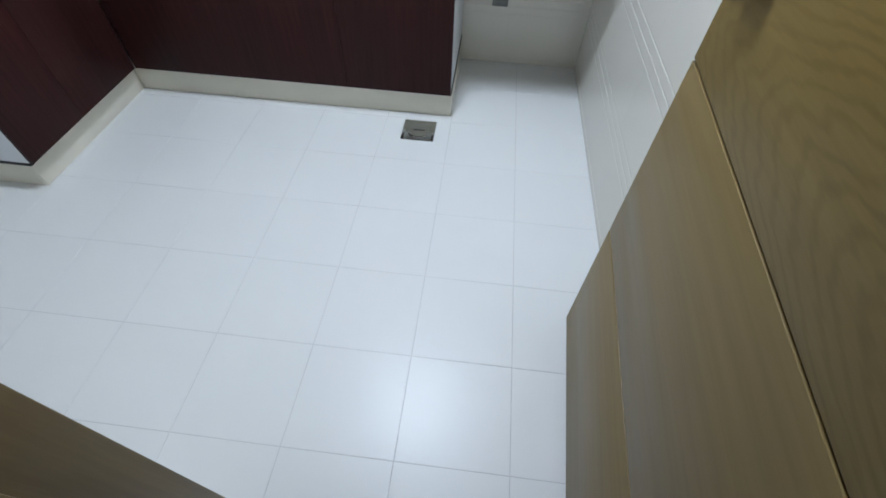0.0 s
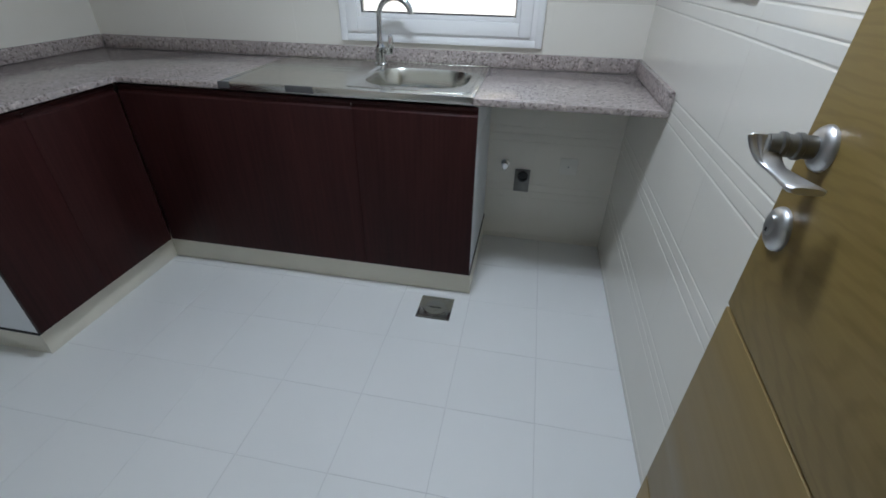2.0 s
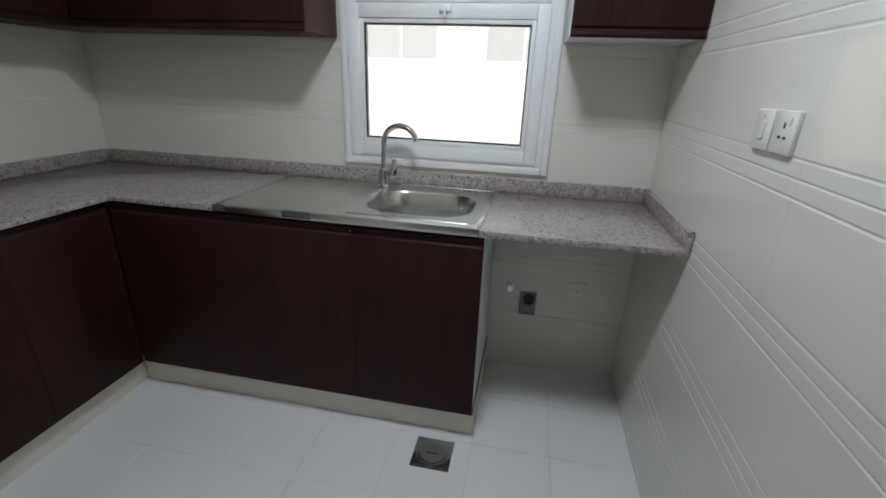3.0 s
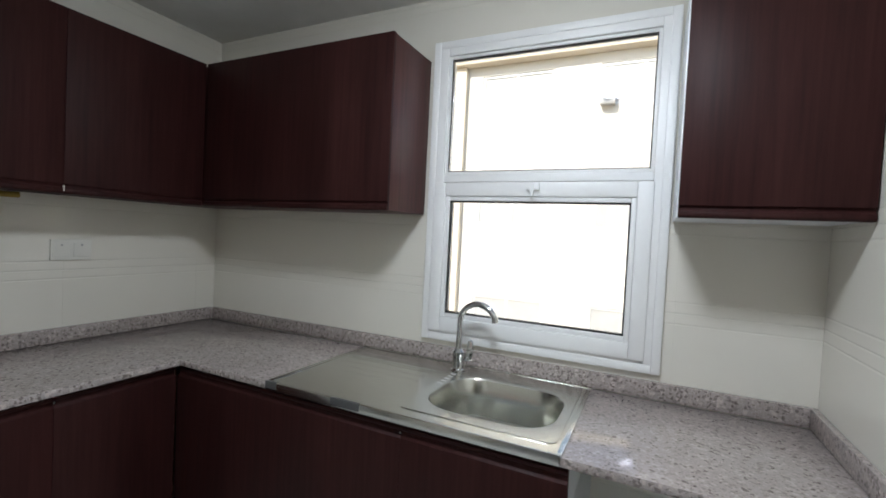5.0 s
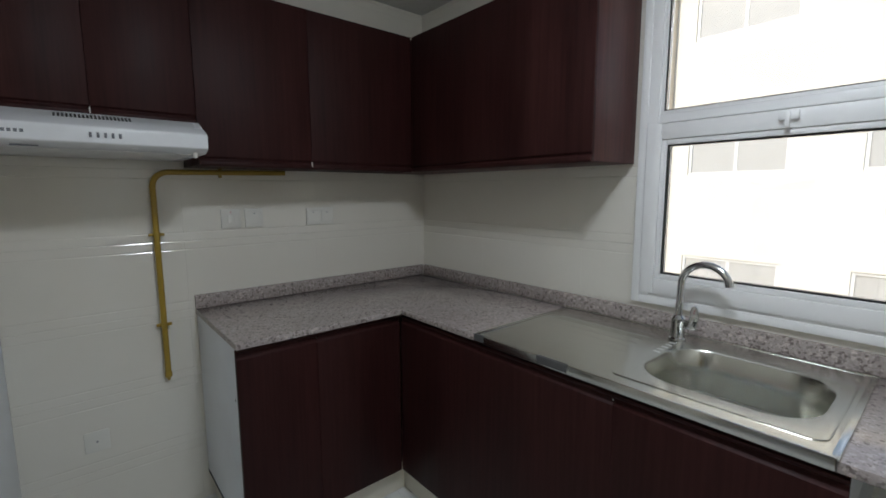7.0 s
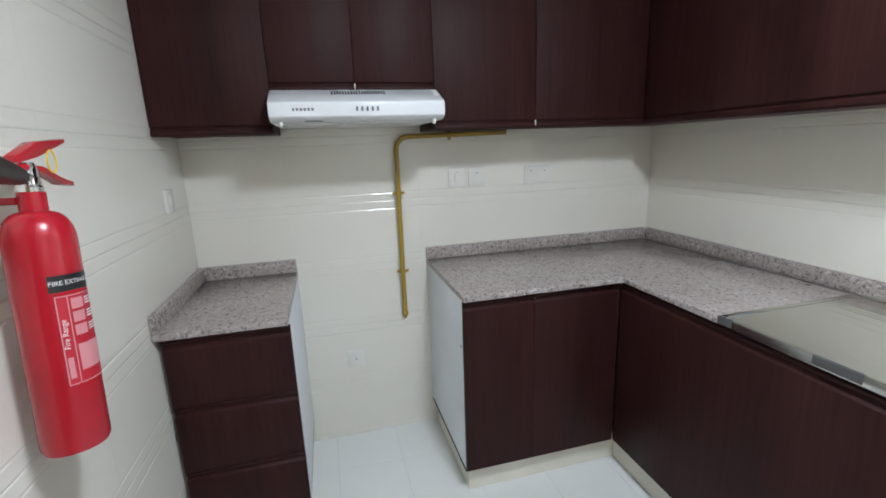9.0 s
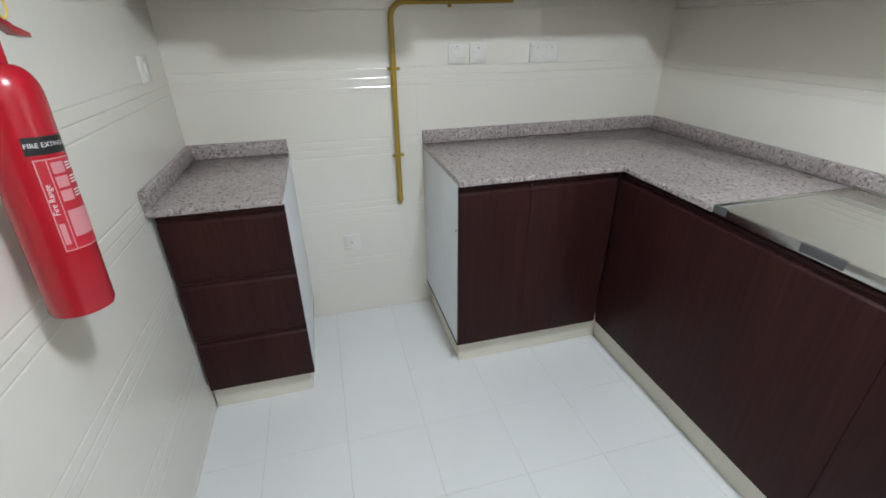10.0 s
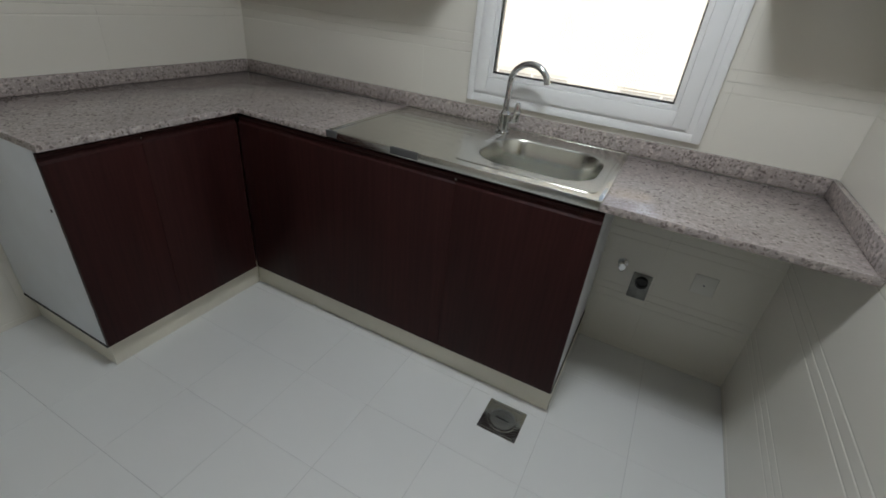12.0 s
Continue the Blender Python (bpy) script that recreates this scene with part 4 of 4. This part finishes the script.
# ---- outside ----
one("ground", box(B(), -400, 400, 0.4, 800, -4.2, -4.0), SAND, "sandy ground between the buildings", "ground", "structure")
bd = thing("apartment_building", "sunlit cream rendered building with grey windows", "building", (0, 9, -4.0))
FX = [-2.36, -1.95, -0.12, 0.94, 2.77, 4.4, 6.2, 9.0]
FZ = [-4.0, -1.05, -0.04, 1.76, 2.76, 4.61, 5.56, 5.80]
holes = {(i, j) for i in (1, 3, 5) for j in (1, 3, 5)}
part("facade_wall", holed(B(), 'y', FX, FZ, holes, 9.0, 9.3), RENDERED, bd)
part("end_bay", box(B(), -9.0, -2.362, 8.85, 9.3, -4.0, 5.80, 0.02), TAN, bd, "tan end bay")
part("fascia", box(B(), -9.2, 9.2, 8.7, 9.6, 5.805, 6.9, 0.03), TAN, bd, "tan roof fascia")
part("back_wall", box(B(), -9.0, 9.0, 9.45, 9.6, -4.0, 5.80), RENDERED, bd)
for i, j in sorted(holes):
    x0, x1, z0, z1 = FX[i], FX[i + 1], FZ[j], FZ[j + 1]
    fw = ring(B(), x0, x1, z0, z1, 0.06, 9.03, 9.09, 0.0)
    box(fw, (x0 + x1) / 2 - 0.03, (x0 + x1) / 2 + 0.03, 9.04, 9.09, z0 + 0.06, z1 - 0.06)
    wn = part("window", fw, SILVER, bd, "grey aluminium window")
    for a, b in ((x0 + 0.06, (x0 + x1) / 2 - 0.03), ((x0 + x1) / 2 + 0.03, x1 - 0.06)):
        part("pane", box(B(), a, b, 9.055, 9.065, z0 + 0.06, z1 - 0.06), FAR_GLASS, wn)
ac = thing("air_conditioner", "grey outdoor air conditioner unit on facade", "air conditioner", (1.12, 8.85, 4.58))
part("casing", box(B(), 0.96, 1.28, 8.78, 8.998, 4.57, 4.86, 0.02), FAR_GLASS, ac)
part("fan_grille", cyl(B(), (1.12, 8.779, 4.715), (1.12, 8.772, 4.715), 0.10), GREY_PRINT, ac)


# ---- tiles ----
PITCH = 0.304
TZ0 = 0.600 - PITCH * 2


def tile_profile(h):
    """Depth of the tile face from its bottom to its top: eased edges and a groove near each edge."""
    out = [(0.0002, 0.0012), (0.0040, 0.0)]
    for c in (0.037, h - 0.037):
        out += [(c - 0.0042, 0.0), (c - 0.0010, 0.0011), (c + 0.0010, 0.0011), (c + 0.0042, 0.0)]
    return out + [(h - 0.0040, 0.0), (h - 0.0002, 0.0012)]


PROFILE = tile_profile(PITCH)


def depth_at(v):
    for (a, p), (b, q) in zip(PROFILE, PROFILE[1:]):
        if a <= v <= b:
            return p + (q - p) * (v - a) / (b - a)
    return 0.0012


cache = {}


def wall_piece(width, lo, hi):
    """One wall tile mesh, cut between two heights of the full tile, face towards -y at y = 0."""
    key = (round(width, 4), round(lo, 4), round(hi, 4))
    if key in cache:
        return cache[key]
    lo, hi = max(lo, 0.0002), min(hi, PITCH - 0.0002)
    vs = [lo] + [v for v, _ in PROFILE if lo + 1e-4 < v < hi - 1e-4] + [hi]
    bm = B()
    prev = None
    for v in vs:
        d = depth_at(v)
        row = [bm.verts.new(p) for p in ((0.0001, TILE - 0.0005, v), (0.0001, d + 0.0001, v), (0.0005, d, v), (width - 0.0005, d, v), (width - 0.0001, d + 0.0001, v), (width - 0.0001, TILE - 0.0005, v))]
        if prev:
            for k in range(5):
                bm.faces.new((prev[k], prev[k + 1], row[k + 1], row[k]))
        else:
            bm.faces.new(row[::-1])
        prev = row
    bm.faces.new(prev)
    cache[key] = to_mesh("tile", bm, WALL_TILE, 5)
    return cache[key]


def tile_wall(parent, u0, u1, start, gap, place, tile_w=0.60):
    """Tiles on one wall from u0 to u1. gap: an opening (ua, ub, za, zb) or None. place: pose for a tile's lower corner (u, z)."""
    cuts = sorted({u0, u1, *[start + tile_w * k for k in range(-8, 9) if u0 + 0.01 < start + tile_w * k < u1 - 0.01]})
    row = 0
    while TZ0 + row * PITCH < H - 0.01:
        zb = TZ0 + row * PITCH
        lo, hi = max(zb, 0.0), min(zb + PITCH, H)
        row += 1
        for a, b in zip(cuts, cuts[1:]):
            bits = [(a, b, lo, hi)]
            if gap and b > gap[0] and a < gap[1] and hi > gap[2] and lo < gap[3]:
                bits = [(a, min(b, gap[0]), lo, hi), (max(a, gap[1]), b, lo, hi), (max(a, gap[0]), min(b, gap[1]), lo, min(hi, gap[2])), (max(a, gap[0]), min(b, gap[1]), max(lo, gap[3]), hi)]
            for p, q, s, t in bits:
                if q - p > 0.008 and t - s > 0.008:
                    ob = new("tile", wall_piece(q - p, s - zb, t - zb))
                    ob.parent = parent
                    ob.matrix_world = place(p, q, zb)


tile_wall(wall_north, 0.0, W, W - 0.40, WIN, lambda p, q, z: pose(p, 0, z))
tile_wall(wall_east, -D, 0.0, -0.42, None, lambda p, q, z: pose(W, q, z, 0, 0, -90))
tile_wall(wall_west, -D, 0.0, -0.71, None, lambda p, q, z: pose(0, p, z, 0, 0, 90))
tile_wall(wall_south, 0.0, W, 0.35, (DOOR[0], DOOR[1], -0.5, DOOR[2]), lambda p, q, z: pose(q, -D, z, 0, 0, 180))

GX, GY = 0.307, 0.3005


def floor_piece(w, h):
    key = ("floor", round(w, 4), round(h, 4))
    if key not in cache:
        g, c = 0.0004, 0.0006
        bm = B()
        rows = [[bm.verts.new((x, y, z)) for x, y in ((e, e), (w - e, e), (w - e, h - e), (e, h - e))] for e, z in ((g, -0.0075), (g, -0.0012), (g + c, 0.0))]
        for a, b in zip(rows, rows[1:]):
            for k in range(4):
                bm.faces.new((a[k], a[(k + 1) % 4], b[(k + 1) % 4], b[k]))
        bm.faces.new(rows[-1])
        cache[key] = to_mesh("floor_tile", bm, FLOOR_TILE, 20)
    return cache[key]


xs = sorted({0.0, W, *[2.091 + GX * k for k in range(-8, 4) if 0.02 < 2.091 + GX * k < W - 0.02]})
ys = sorted({-D - 0.20, 0.0, *[-1.800 + GY * k for k in range(-3, 8) if -D - 0.19 < -1.800 + GY * k < -0.02]})
for a, b in zip(xs, xs[1:]):
    for c, d in zip(ys, ys[1:]):
        ob = new("floor_tile", floor_piece(b - a, d - c))
        ob.parent = floor
        ob.matrix_world = pose(a, c, 0)
